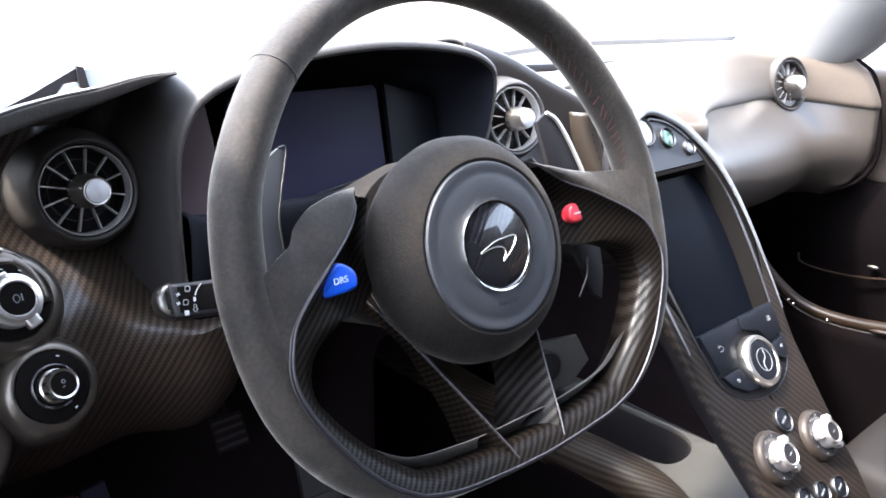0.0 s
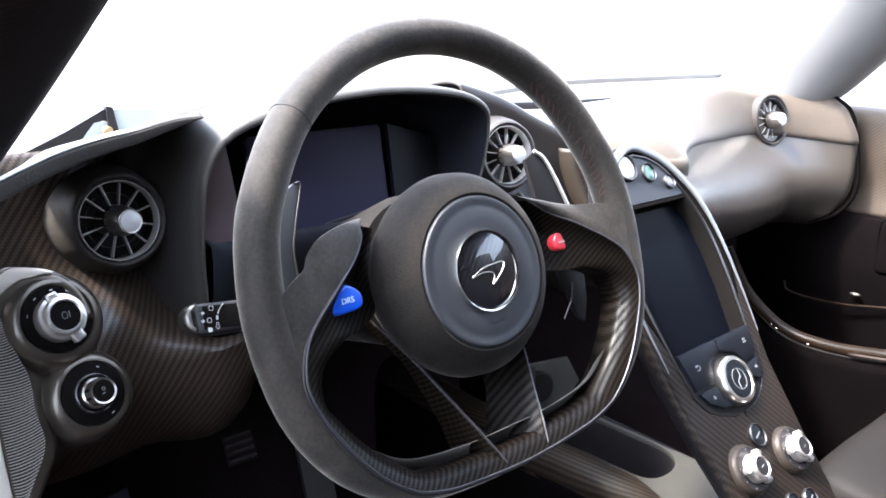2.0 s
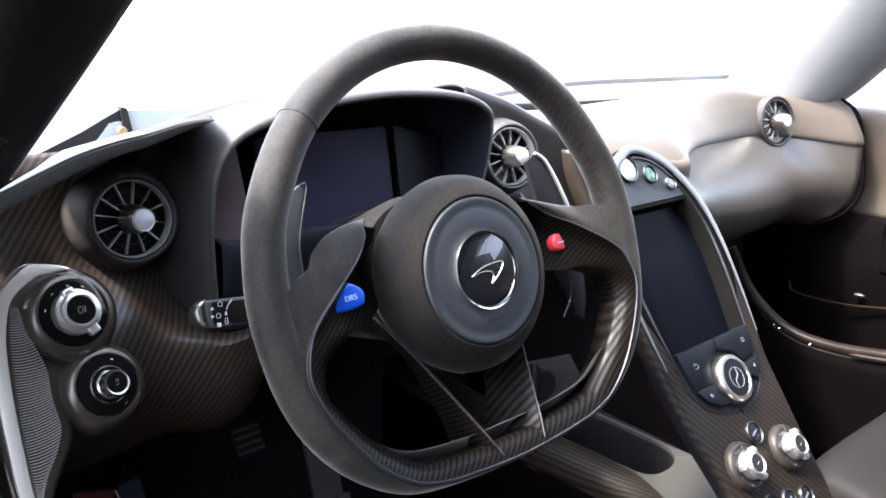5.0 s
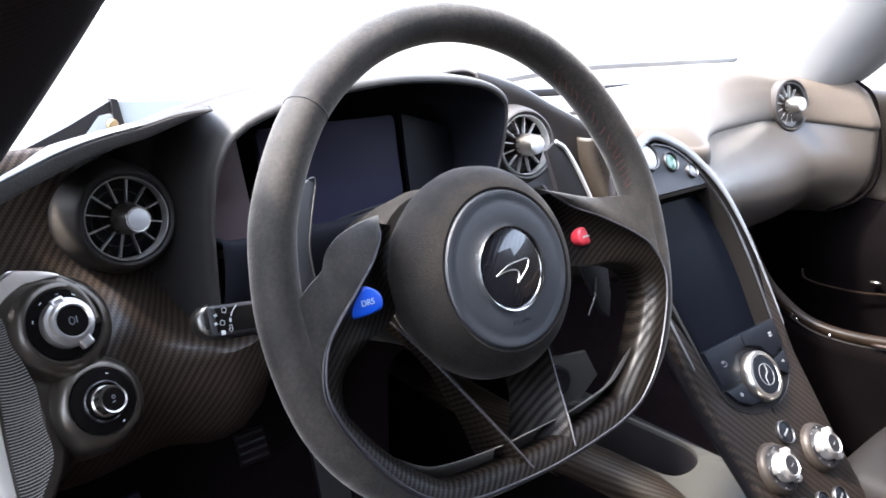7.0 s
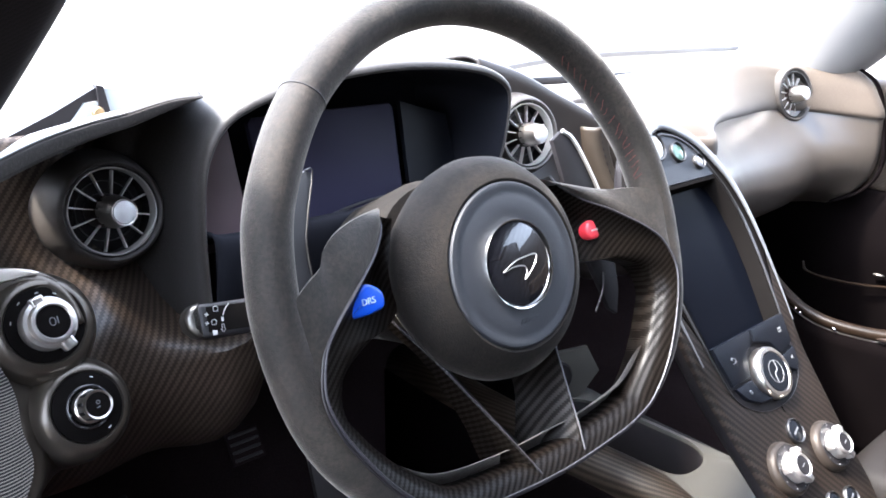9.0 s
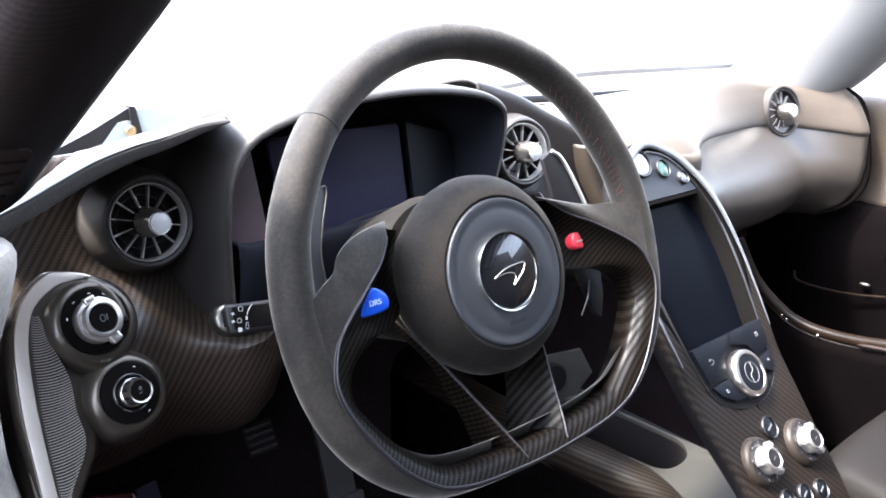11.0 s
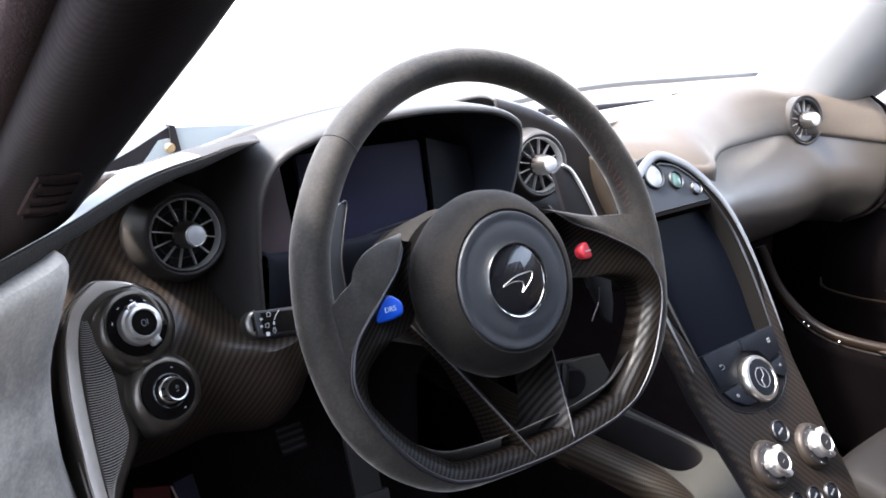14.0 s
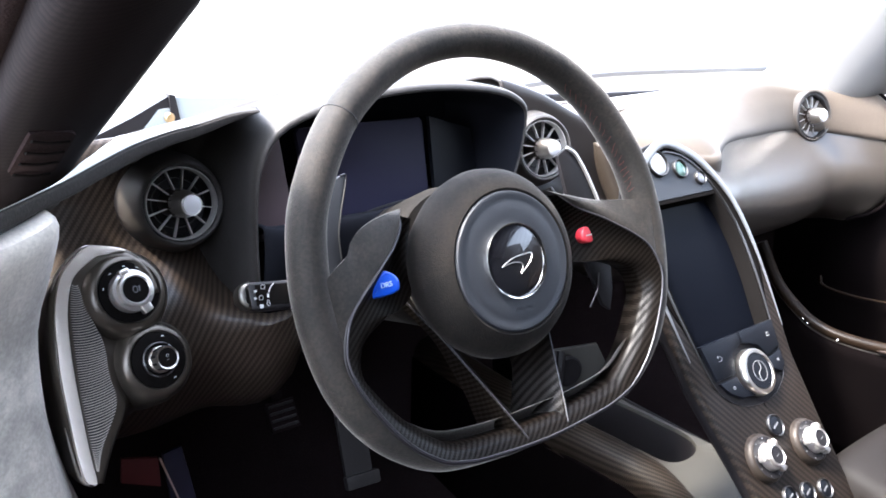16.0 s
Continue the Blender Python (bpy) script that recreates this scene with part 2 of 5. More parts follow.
LENS_GREY = node_material("grey_lens", (0.10, 0.10, 0.11), 0.15, 0, None, 0, 300, 0.15, 60, coat=0.5)
# pale grey holds the daylight falling on the right pillar
PILLAR_LIT = node_material("lit_pillar_cloth", (0.13, 0.125, 0.12), 0.8, 0, None, 0.3, 900, 0.08, 12)
SUEDE_PALE = node_material("roll_suede", (0.060, 0.047, 0.036), 0.6, 0, (0.078, 0.061, 0.047), 0.3, 700, 0.3, 12, sheen=0.12, spec=0.2)
LEATHER_SHEEN = node_material("sheen_leather", (0.047, 0.038, 0.030), 0.36, 0, None, 0.2, 1100, 0.2, 10, spec=0.7, coat=0.5)
LEATHER_SHEEN.node_tree.nodes["Principled BSDF"].inputs["Coat Roughness"].default_value = 0.42
LEATHER_BROWN = node_material("brown_leather", (0.034, 0.025, 0.017), 0.5, 0, None, 0.4, 900, 0.15, 20)
HOOD_LINER = node_material("hood_liner", (0.0095, 0.0100, 0.0135), 0.9, 0, None, 0.2, 900, 0.2, 20, spec=0.1)
FOOT = node_material("pedal_rubber", (0.022, 0.019, 0.018), 0.7, 0, None, 0.3, 600, 0.2, 30)
NAVY = node_material("navy_plastic", (0.010, 0.012, 0.028), 0.4, 0, None, 0.1, 300, 0.2, 60)
TIP = node_material("tip_metal", (0.15, 0.14, 0.125), 0.34, 0.9, None, 0.1, 900, 0.1, 40)
SHELL = node_material("shell_lacquer", (0.011, 0.007, 0.0045), 0.36, 0, None, 0.05, 60, 0.5, 30, spec=0.1)
CARBON_DOOR = carbon_material("door_carbon", (0.042, 0.031, 0.023), (0.060, 0.044, 0.031), 0.0046, 0.6, 0.0, (0.1, 0.6, 0.8), (0.1, 0.8, -0.6), 0.1)
RED_DIM = node_material("red_marker", (0.09, 0.012, 0.012), 0.5, 0, None, 0.1, 300, 0.2, 60)
BRASS = node_material("brass", (0.6, 0.45, 0.25), 0.35, 0.9, None, 0.1, 900, 0.2, 90)
COWL = node_material("cowl_grey", (0.30, 0.31, 0.32), 0.6)
CARBON_TUNNEL = carbon_material("tunnel_carbon", (0.0055, 0.0037, 0.0024), (0.021, 0.0135, 0.0075), 0.0050, 0.5, 0.1, (1.0, 0.15, 0.3), (-0.15, 1.0, 0))
ROAD = node_material("grey_pavement", (0.12, 0.10, 0.082), 0.6, 0, None, 0.1, 30, 0.1, 2)
# emissive white: the glare of the outdoors is put into the surface itself
WHITE_GLOW = node_material("white_glow", (0.8, 0.8, 0.8), 0.9, 0, None, 0.0, 0.5, 0.03, 0.05)
WHITE_GLOW.node_tree.nodes["Principled BSDF"].inputs["Emission Color"].default_value = (1.0, 1.0, 1.0, 1)
WHITE_GLOW.node_tree.nodes["Principled BSDF"].inputs["Emission Strength"].default_value = 0.6
BODY = node_material("body_panel", (0.30, 0.33, 0.33), 0.5, 0, None, 0.0, 300, 0.1, 12)


# ---- building helpers ----
def smooth_path(pts, n, closed=False):
    """A Catmull-Rom curve through pts, as n points (n + 1 when open)."""
    p = [Vector(q) for q in pts]
    k = len(p)
    out = []
    spans = k if closed else k - 1
    for i in range(n if closed else n + 1):
        f = i / n * spans
        j = min(int(f), spans - 1)
        u = f - j
        if closed:
            a, b, c, d = p[(j - 1) % k], p[j % k], p[(j + 1) % k], p[(j + 2) % k]
        else:
            b, c = p[j], p[j + 1]
            a = p[j - 1] if j else b * 2 - c
            d = p[j + 2] if j + 2 < k else c * 2 - b
        out.append(0.5 * (2 * b + (c - a) * u + (2 * a - 5 * b + 4 * c - d) * u * u + (3 * b - a - 3 * c + d) * u ** 3))
    return out


def grid_mesh(bm, rows, close_v=False, close_u=False):
    vs = [[bm.verts.new(p) for p in r] for r in rows]
    nu, nv = len(vs), len(vs[0])
    for i in range(nu if close_u else nu - 1):
        for j in range(nv if close_v else nv - 1):
            try:
                bm.faces.new((vs[i][j], vs[(i + 1) % nu][j], vs[(i + 1) % nu][(j + 1) % nv], vs[i][(j + 1) % nv]))
            except ValueError:
                pass
    return vs


def surface(ctrl, nu=24, nv=24):
    """A smooth sheet through a grid of control points."""
    bm = bmesh.new()
    cols = [smooth_path(r, nv) for r in ctrl]
    rows = [smooth_path([c[j] for c in cols], nu) for j in range(nv + 1)]
    grid_mesh(bm, rows)
    return bm


def loft(sections, nu=24, per=6, caps=True):
    """A closed skin through closed sections of equal count."""
    bm = bmesh.new()
    rings = [smooth_path(s, per * len(s), True) for s in sections]
    k = len(rings[0])
    along = [smooth_path([r[j] for r in rings], nu) for j in range(k)]
    rows = [[along[j][i] for j in range(k)] for i in range(nu + 1)]
    vs = grid_mesh(bm, rows, close_v=True)
    if caps:
        for r in (vs[0], vs[-1]):
            try:
                bm.faces.new(r)
            except ValueError:
                pass
    bmesh.ops.recalc_face_normals(bm, faces=bm.faces)
    return bm


def lathe(profile, segs=40, bm=None, cap=True):
    """Turns (radius, height) pairs round z."""
    bm = bm or bmesh.new()
    rows = [[(r * math.cos(2 * math.pi * j / segs), r * math.sin(2 * math.pi * j / segs), h) for j in range(segs)] for r, h in profile]
    vs = grid_mesh(bm, rows, close_v=True)
    if cap:
        for r, (rad, _) in ((vs[0], profile[0]), (vs[-1], profile[-1])):
            if rad > 1e-6:
                bm.faces.new(r)
    bmesh.ops.remove_doubles(bm, verts=bm.verts, dist=1e-6)
    bmesh.ops.recalc_face_normals(bm, faces=bm.faces)
    return bm


def tube(path, radius, segs=10, closed=False, flat=1.0, up=(0, 0, 1)):
    bm = bmesh.new()
    n = len(path)
    rows = []
    for i, p in enumerate(path):
        a = path[(i - 1) % n] if closed or i else path[i]
        b = path[(i + 1) % n] if closed or i < n - 1 else path[i]
        t = (Vector(b) - Vector(a)).normalized()
        s = t.cross(Vector(up))
        s = s.normalized() if s.length > 1e-4 else t.orthogonal().normalized()
        w = s.cross(t).normalized()
        r = radius[i] if isinstance(radius, (list, tuple)) else radius
        rows.append([Vector(p) + r * (math.cos(2 * math.pi * j / segs) * s + flat * math.sin(2 * math.pi * j / segs) * w) for j in range(segs)])
    vs = grid_mesh(bm, rows, close_v=True, close_u=closed)
    if not closed:
        bm.faces.new(vs[0]), bm.faces.new(vs[-1])
    bmesh.ops.recalc_face_normals(bm, faces=bm.faces)
    return bm


def plate(outline, thick, bevel=0.0, bm=None, segs=2):
    """A flat slab over an outline in xy, from z = -thick to 0, with rounded edges."""
    bm = bm or bmesh.new()
    vs = [bm.verts.new((x, y, 0)) for x, y in outline]
    f = bm.faces.new(vs)
    f.normal_update()
    if f.normal.z < 0:
        f.normal_flip()
    res = bmesh.ops.extrude_face_region(bm, geom=[f])
    top = [g for g in res["geom"] if isinstance(g, bmesh.types.BMVert)]
    bmesh.ops.translate(bm, verts=vs, vec=(0, 0, -thick))
    bmesh.ops.recalc_face_normals(bm, faces=bm.faces)
    if bevel:
        es = [e for e in bm.edges if all(v in top for v in e.verts)]
        bmesh.ops.bevel(bm, geom=es, offset=bevel, segments=segs, affect="EDGES", profile=0.6)
    return bm


def box(sx, sy, sz, at=(0, 0, 0), bevel=0.0, segs=2):
    bm = bmesh.new()
    bmesh.ops.create_cube(bm, size=1, matrix=Matrix.Translation(at) @ Matrix.Diagonal((sx, sy, sz, 1)))
    if bevel:
        bmesh.ops.bevel(bm, geom=list(bm.edges), offset=bevel, segments=segs, affect="EDGES", profile=0.6)
    return bm


def axes_at(at, out, right=(1, 0, 0)):
    """A frame at a place whose z points out and whose x lies towards right."""
    z = Vector(out).normalized()
    x = (Vector(right) - Vector(right).dot(z) * z).normalized()
    y = z.cross(x)
    m = Matrix((x, y, z)).transposed().to_4x4()
    m.translation = Vector(at)
    return m


def mesh_object(name, bm, material, smooth=True, thick=0.0, angle=40):
    me = bpy.data.meshes.new(name)
    bm.to_mesh(me)
    bm.free()
    me.materials.append(material)
    if smooth:
        me.polygons.foreach_set("use_smooth", [True] * len(me.polygons))
        me.set_sharp_from_angle(angle=radians(angle))
    ob = new(name, me)
    if thick:
        s = ob.modifiers.new("thickness", "SOLIDIFY")
        s.thickness, s.offset = abs(thick), -1 if thick > 0 else 1
    return ob


def part(name, bm, material, parent, label="", m=None, smooth=True, thick=0.0, angle=40):
    ob = mesh_object(name, bm, material, smooth, thick, angle)
    ob.parent = parent
    if m is not None:
        ob.matrix_local = m
    if label:
        tagged(ob, label)
    return ob


def thing(name, label, category, m=None, kind="", group=""):
    ob = new(name)
    ob.empty_display_size = 0.02
    if m is not None:
        ob.matrix_world = m
    return tagged(ob, label, category, group, kind)


def lone(name, bm, material, label, category, m=None, kind="", group="", **k):
    ob = mesh_object(name, bm, material, **k)
    if m is not None:
        ob.matrix_world = m
    return tagged(ob, label, category, group, kind)


def words(text, size, depth=0.0003):
    """Built-in letters as a mesh, centred, in xy."""
    c = bpy.data.curves.new("letters", "FONT")
    c.body, c.size, c.extrude, c.align_x, c.align_y = text, size, depth, "CENTER", "CENTER"
    o = bpy.data.objects.new("letters", c)
    me = bpy.data.meshes.new_from_object(o)
    bm = bmesh.new()
    bm.from_mesh(me)
    bpy.data.objects.remove(o)
    bpy.data.curves.remove(c)
    bpy.data.meshes.remove(me)
    return bm


def spot(u, v, h=0.0, turn=0.0):
    return Matrix.Translation((u, v, h)) @ Matrix.Rotation(radians(turn), 4, "Z")


# ---- cabin shell ----
def shell():
    lone("ground", box(400, 400, 0.02, (0.3, 0, -0.32)), ROAD, "sunlit grey-brown pavement round the car", "ground", kind="structure", smooth=False)
    bm = surface([[(x, y, z) for y, z in ((-1.1, 0.06), (-0.3, 0.03), (0.35, 0.04), (0.52, 0.10), (0.60, 0.30))] for x in (-0.36, 0.0, 0.3, 0.62, 1.05)], 16, 16)
    lone("floor", bm, CARPET, "black carpeted footwell floor in deep shade", "floor", kind="structure", thick=0.03)
    lone("wall_rear", box(1.5, 0.05, 1.05, (0.33, -1.12, 0.52)), SUEDE, "dark suede rear bulkhead behind the seats", "bulkhead", kind="structure", smooth=False)
    lone("wall_front", box(1.5, 0.04, 0.60, (0.33, 0.60, 0.28)), CARPET, "black bulkhead at the front of the footwells", "bulkhead", kind="structure", smooth=False)
    lone("sill_left", box(0.10, 1.6, 0.46, (-0.43, -0.35, 0.23), 0.03, 3), CARPET, "black carpeted sill below the open doorway", "sill", kind="structure")
    lone("wall_left", box(0.06, 0.6, 0.66, (-0.37, 0.36, 0.30), 0.01), CARPET, "black side wall of the footwell", "side wall", kind="structure", smooth=False)
    lone("wall_right", box(0.05, 0.6, 0.60, (1.09, 0.36, 0.29), 0.01), CARPET, "black side wall of the passenger footwell", "side wall", kind="structure", smooth=False)
    # two unseen panels added to keep sky light and its reflections off the console
    lone("reflection_block_right", box(0.05, 0.85, 0.46, (1.10, -0.72, 0.72), 0.01), SUEDE, "unseen dark panel added behind the passenger door to block sky reflections", "quarter panel", kind="structure", smooth=False)
    lone("reflection_block_left", box(0.05, 0.40, 1.05, (-0.48, -0.95, 0.52), 0.01), SUEDE, "unseen dark panel added behind the open doorway to block light", "quarter panel", kind="structure", smooth=False)
    bm = surface([[(x, y, 1.06 - 0.18 * ((x - 0.31) / 0.55) ** 2 - dz) for y, dz in ((-1.1, 0.06), (-0.7, 0.0), (-0.4, -0.01), (-0.18, 0.0))] for x in (-0.34, -0.1, 0.2, 0.45, 0.66)], 14, 10)
    lone("ceiling", bm, SUEDE, "black suede roof lining above the seats", "roof lining", kind="structure", thick=0.03)
    # unseen dark slab added behind the viewpoint to hold back light from the doorway
    lone("light_blocker_behind", box(1.40, 0.06, 1.36, (-1.15, -1.5, 0.37), 0.01), SUEDE, "unseen dark blocker added behind the doorway to hold light back", "wall", kind="structure", smooth=False)


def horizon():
    # added self-lit ring that whitens the view beyond the windscreen
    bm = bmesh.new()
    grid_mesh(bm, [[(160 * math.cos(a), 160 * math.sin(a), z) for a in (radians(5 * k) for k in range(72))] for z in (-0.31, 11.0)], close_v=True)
    lone("backdrop", bm, WHITE_GLOW, "glowing white ring added as the overexposed distance", "distance", kind="structure", smooth=False)


def pillar_left():
    t = thing("pillar_left", "dark carbon windscreen pillar with a slotted air outlet", "windscreen pillar", kind="structure")
    inner = [(-0.297, 0.20, 0.60), (-0.28, 0.15, 0.633), (-0.253, 0.06, 0.697), (-0.235, -0.05, 0.76), (-0.215, -0.20, 0.84), (-0.19, -0.38, 0.90)]
    ctrl = []
    for dx, dy, dz in ((0.012, 0.06, 0.02), (0.0, 0.0, 0.0), (-0.022, -0.02, -0.006), (-0.050, -0.03, -0.010), (-0.068, -0.025, -0.006), (-0.072, 0.0, 0.01), (-0.075, 0.05, 0.03)):
        ctrl.append([(x + dx, y + dy, z + dz) for x, y, z in inner])
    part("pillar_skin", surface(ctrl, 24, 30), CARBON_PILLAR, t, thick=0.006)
    # weather seal along the outer edge
    line = [(x - 0.076, y + 0.0, z + 0.01) for x, y, z in inner]
    part("seal", tube(smooth_path(line, 30), 0.012, 10), CARPET, t, "black rubber door seal")
    # slotted outlet low on the pillar
    m = axes_at((-0.297, 0.046, 0.678), (0.2, -0.5, -0.83), (1, 0.5, -0.07))
    part("outlet", plate([(-0.022, 0.028), (-0.016, 0.0305), (0.004, 0.0255), (0.009, 0.021), (0.0225, -0.026), (0.019, -0.0315), (-0.005, -0.0245), (-0.0095, -0.019)], 0.004, 0.0008), CARPET, t, "black slotted outlet", m=m @ Matrix.Translation((0, 0, 0.0004)))
    for x0, y0, x1, y1 in ((-0.0185, 0.022, 0.0065, 0.0165), (-0.0145, 0.008, 0.0105, 0.0035), (-0.0105, -0.006, 0.0150, -0.010), (-0.0065, -0.0205, 0.0185, -0.026)):
        part("slat", tube(smooth_path([(x0, y0, 0.0016), ((x0 + x1) / 2, (y0 + y1) / 2 - 0.0006, 0.0022), (x1, y1, 0.0016)], 8), 0.0012, 6, flat=0.6), BEZEL, t, m=m)
    return t


def pillar_right():
    t = thing("pillar_right", "windscreen pillar with daylight put into its pale grey colour", "windscreen pillar", kind="structure")
    a = [(0.985, 0.44, 0.585), (0.965, 0.37, 0.638), (0.93, 0.29, 0.715), (0.90, 0.21, 0.79), (0.86, 0.10, 0.87), (0.80, -0.12, 0.95)]
    b = [(0.955, 0.255, 0.575), (0.955, 0.195, 0.622), (0.95, 0.13, 0.688), (0.94, 0.05, 0.76), (0.92, -0.05, 0.835), (0.88, -0.22, 0.93)]
    ctrl = []
    for f, d in ((-0.15, 0.04), (0.0, 0.0), (0.3, -0.028), (0.7, -0.028), (1.0, 0.0), (1.12, 0.04)):
        ctrl.append([tuple(p + (q - p) * f + e for p, q, e in zip(u, v, (d, 0, d * 0.3))) for u, v in zip(a, b)])
    part("pillar_skin", surface(ctrl, 20, 30), PILLAR_LIT, t, thick=-0.006)
    return t


# ---- dashboard ----
def dashboard():
    t = thing("dashboard", "black suede and carbon fibre dashboard with a hooded instrument bay", "dashboard")
    # carbon fascia in front of the driver
    ctrl = []
    for z, y in ((0.652, 0.230), (0.640, 0.2255), (0.625, 0.224), (0.60, 0.222), (0.565, 0.205), (0.53, 0.170), (0.508, 0.153), (0.488, 0.146), (0.466, 0.148), (0.444, 0.156), (0.424, 0.170), (0.408, 0.192), (0.402, 0.23)):
        rise = lambda x: z + (0.652 - z) * max(0.0, min(0.5, (x + 0.09) * 6.0))
        ctrl.append([(x, y + d + (0.09 if x > -0.11 and rise(x) > 0.525 else 0.0), rise(x)) for x, d in ((-0.33, 0.030), (-0.285, 0.006), (-0.23, 0.0), (-0.18, 0.01), (-0.10, 0.012), (0.0, 0.012), (0.12, 0.012), (0.22, 0.02))])
    part("fascia", surface(ctrl, 40, 40), CARBON, t, "brown-black satin carbon fascia", thick=-0.004)
    # suede brow over the outer vent
    edge = [(-0.126, 0.152, 0.6765), (-0.15, 0.146, 0.674), (-0.18, 0.135, 0.669), (-0.207, 0.12, 0.667), (-0.235, 0.10, 0.664), (-0.262, 0.075, 0.660), (-0.285, 0.05, 0.657), (-0.310, 0.022, 0.6555), (-0.345, -0.02, 0.6545)]
    rear = [(-0.075, 0.33, 0.656), (-0.10, 0.325, 0.653), (-0.15, 0.305, 0.649), (-0.185, 0.288, 0.646), (-0.21, 0.27, 0.645), (-0.237, 0.215, 0.644), (-0.258, 0.175, 0.643), (-0.288, 0.09, 0.643), (-0.33, 0.03, 0.64)]
    secs = []
    for i, ((x, y, z), (u, v, w)) in enumerate(zip(edge, rear)):
        k = (0.12, 0.62, 0.85, 0.95)[i] if i < 4 else 1.0
        secs.append([(x, y, z + 0.0022 * k), (x, y + 0.0016, z + 0.0036 * k), (x + (u - x) * 0.06, y + (v - y) * 0.06, z + 0.0040 * k), (x + (u - x) * 0.5, y + (v - y) * 0.5, z + (w - z) * 0.4 + 0.002), (u, v, w), (u, v, w - (0.02 * k if i < 4 else 0.006)),
                     (x + (u - x) * 0.3, y + (v - y) * 0.3, z - (0.012 * k if i < 4 else 0.009)), (x + 0.004, y + 0.010, z - 0.0062 * k), (x, y + 0.0018, z - 0.0052 * k), (x, y, z - 0.0036 * k)])
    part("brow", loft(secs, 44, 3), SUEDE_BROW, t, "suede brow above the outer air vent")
    # thin pale sheet over the brow, painting its top as brightly lit
    part("brow_top", surface([[(c[j][0], c[j][1], c[j][2] + 0.0006) for c in secs[2:]] for j in (1, 2, 3, 4)], 24, 44), SUEDE_LIT, t, "pale suede sheet painting the lit top of the brow")
    # top pad, its suede paled to carry the windscreen light
    ctrl = []
    for y, z in ((0.235, 0.652), (0.26, 0.660), (0.31, 0.653), (0.40, 0.632), (0.58, 0.585)):
        ctrl.append([(x, y + e, z + d) for x, d, e in ((-0.36, -0.08, 0.04), (-0.2, -0.055, 0), (-0.12, -0.03, 0), (-0.06, 0.0, 0.06), (0.05, 0.012, 0.06), (0.16, 0.006, 0.05), (0.24, -0.012, 0.02), (0.33, -0.034, 0.03), (0.45, -0.026, 0.04), (0.65, -0.022, 0.05), (0.85, -0.022, 0.06), (0.98, -0.03, 0.08))])
    part("top_pad", surface(ctrl, 48, 28), SUEDE_LIT, t, "suede dashboard top below the windscreen, paled as if lit", thick=0.01)
    # hood over the instruments
    lip = [(-0.136, 0.51), (-0.136, 0.56), (-0.134, 0.60), (-0.127, 0.635), (-0.106, 0.6605), (-0.055, 0.6768), (0.01, 0.6845), (0.07, 0.6825), (0.12, 0.6748), (0.147, 0.6625), (0.153, 0.648), (0.149, 0.62), (0.141, 0.595), (0.13, 0.565), (0.125, 0.53)]

    def ring(y, s, dz, flare=0.0):
        return [(0.004 + (x - 0.004) * s - flare * max(0.0, min(1.0, (-x - 0.04) / 0.09)), y + 0.012 * abs(x) / 0.14, 0.60 + (z - 0.60) * s + dz) for x, z in lip]

    part("hood_liner", surface([ring(0.26, 0.90, 0.004), ring(0.20, 0.95, 0.002), ring(0.15, 0.985, 0.0), ring(0.139, 0.996, 0.001)], 40, 52), HOOD_LINER, t, "matt black inside of the hood")
    bm = bmesh.new()
    bm.faces.new([bm.verts.new(p) for p in smooth_path(ring(0.255, 0.905, 0.004), 52)])
    part("hood_back", bm, HOOD_LINER, t, "matt black back of the instrument bay", smooth=False)
    part("instrument_hood", surface([ring(0.1385, 0.994, 0.0005), ring(0.1365, 1.004, 0.002), ring(0.140, 1.018, 0.005), ring(0.155, 1.022, 0.006, 0.001), ring(0.185, 1.032, 0.005, 0.005), ring(0.215, 1.04, 0.002, 0.016), ring(0.235, 1.05, 0.0, 0.04), ring(0.33, 1.1, -0.03, 0.04)], 40, 52), SUEDE_HOOD, t, "black suede hood over the instruments")
    # sill closing the instrument bay below
    ctrl = []
    for y, z in ((0.22, 0.556), (0.165, 0.577), (0.146, 0.5825), (0.1395, 0.578), (0.1400, 0.560), (0.147, 0.530), (0.160, 0.500), (0.18, 0.49)):
        ctrl.append([(x, y + e, z + d) for x, d, e in ((-0.1325, 0.004, 0.004), (-0.122, 0.001, 0.0), (-0.08, 0.0, 0.0), (0.0, 0.0, 0.0), (0.08, 0.0, 0.0), (0.118, 0.001, 0.0), (0.130, 0.006, 0.002))])
    part("hood_sill", surface(ctrl, 30, 30), HOOD_LINER, t, "matt black sill below the instruments", thick=-0.003)
    # panel between hood and console, its top edge falling towards the console
    ctrl = []
    for dy, dz in ((0.10, -0.010), (0.035, 0.004), (0.008, 0.004), (0.0, -0.004), (0.0, -0.03), (-0.004, -0.07), (-0.02, -0.12), (0.02, -0.18)):
        ctrl.append([(x, y + dy, z + dz) for x, y, z in ((0.166, 0.205, 0.681), (0.187, 0.202, 0.675), (0.222, 0.198, 0.663), (0.257, 0.192, 0.645), (0.295, 0.182, 0.625), (0.33, 0.172, 0.606), (0.38, 0.165, 0.60), (0.43, 0.165, 0.595))])
    part("centre_shroud", surface(ctrl, 32, 36), LEATHER, t, "smooth dark leather beside the inner vent", thick=-0.004)
    # stitched leather edge beside the console
    e = [(0.288, 0.163, 0.610), (0.292, 0.161, 0.585), (0.300, 0.153, 0.555), (0.313, 0.138, 0.52)]
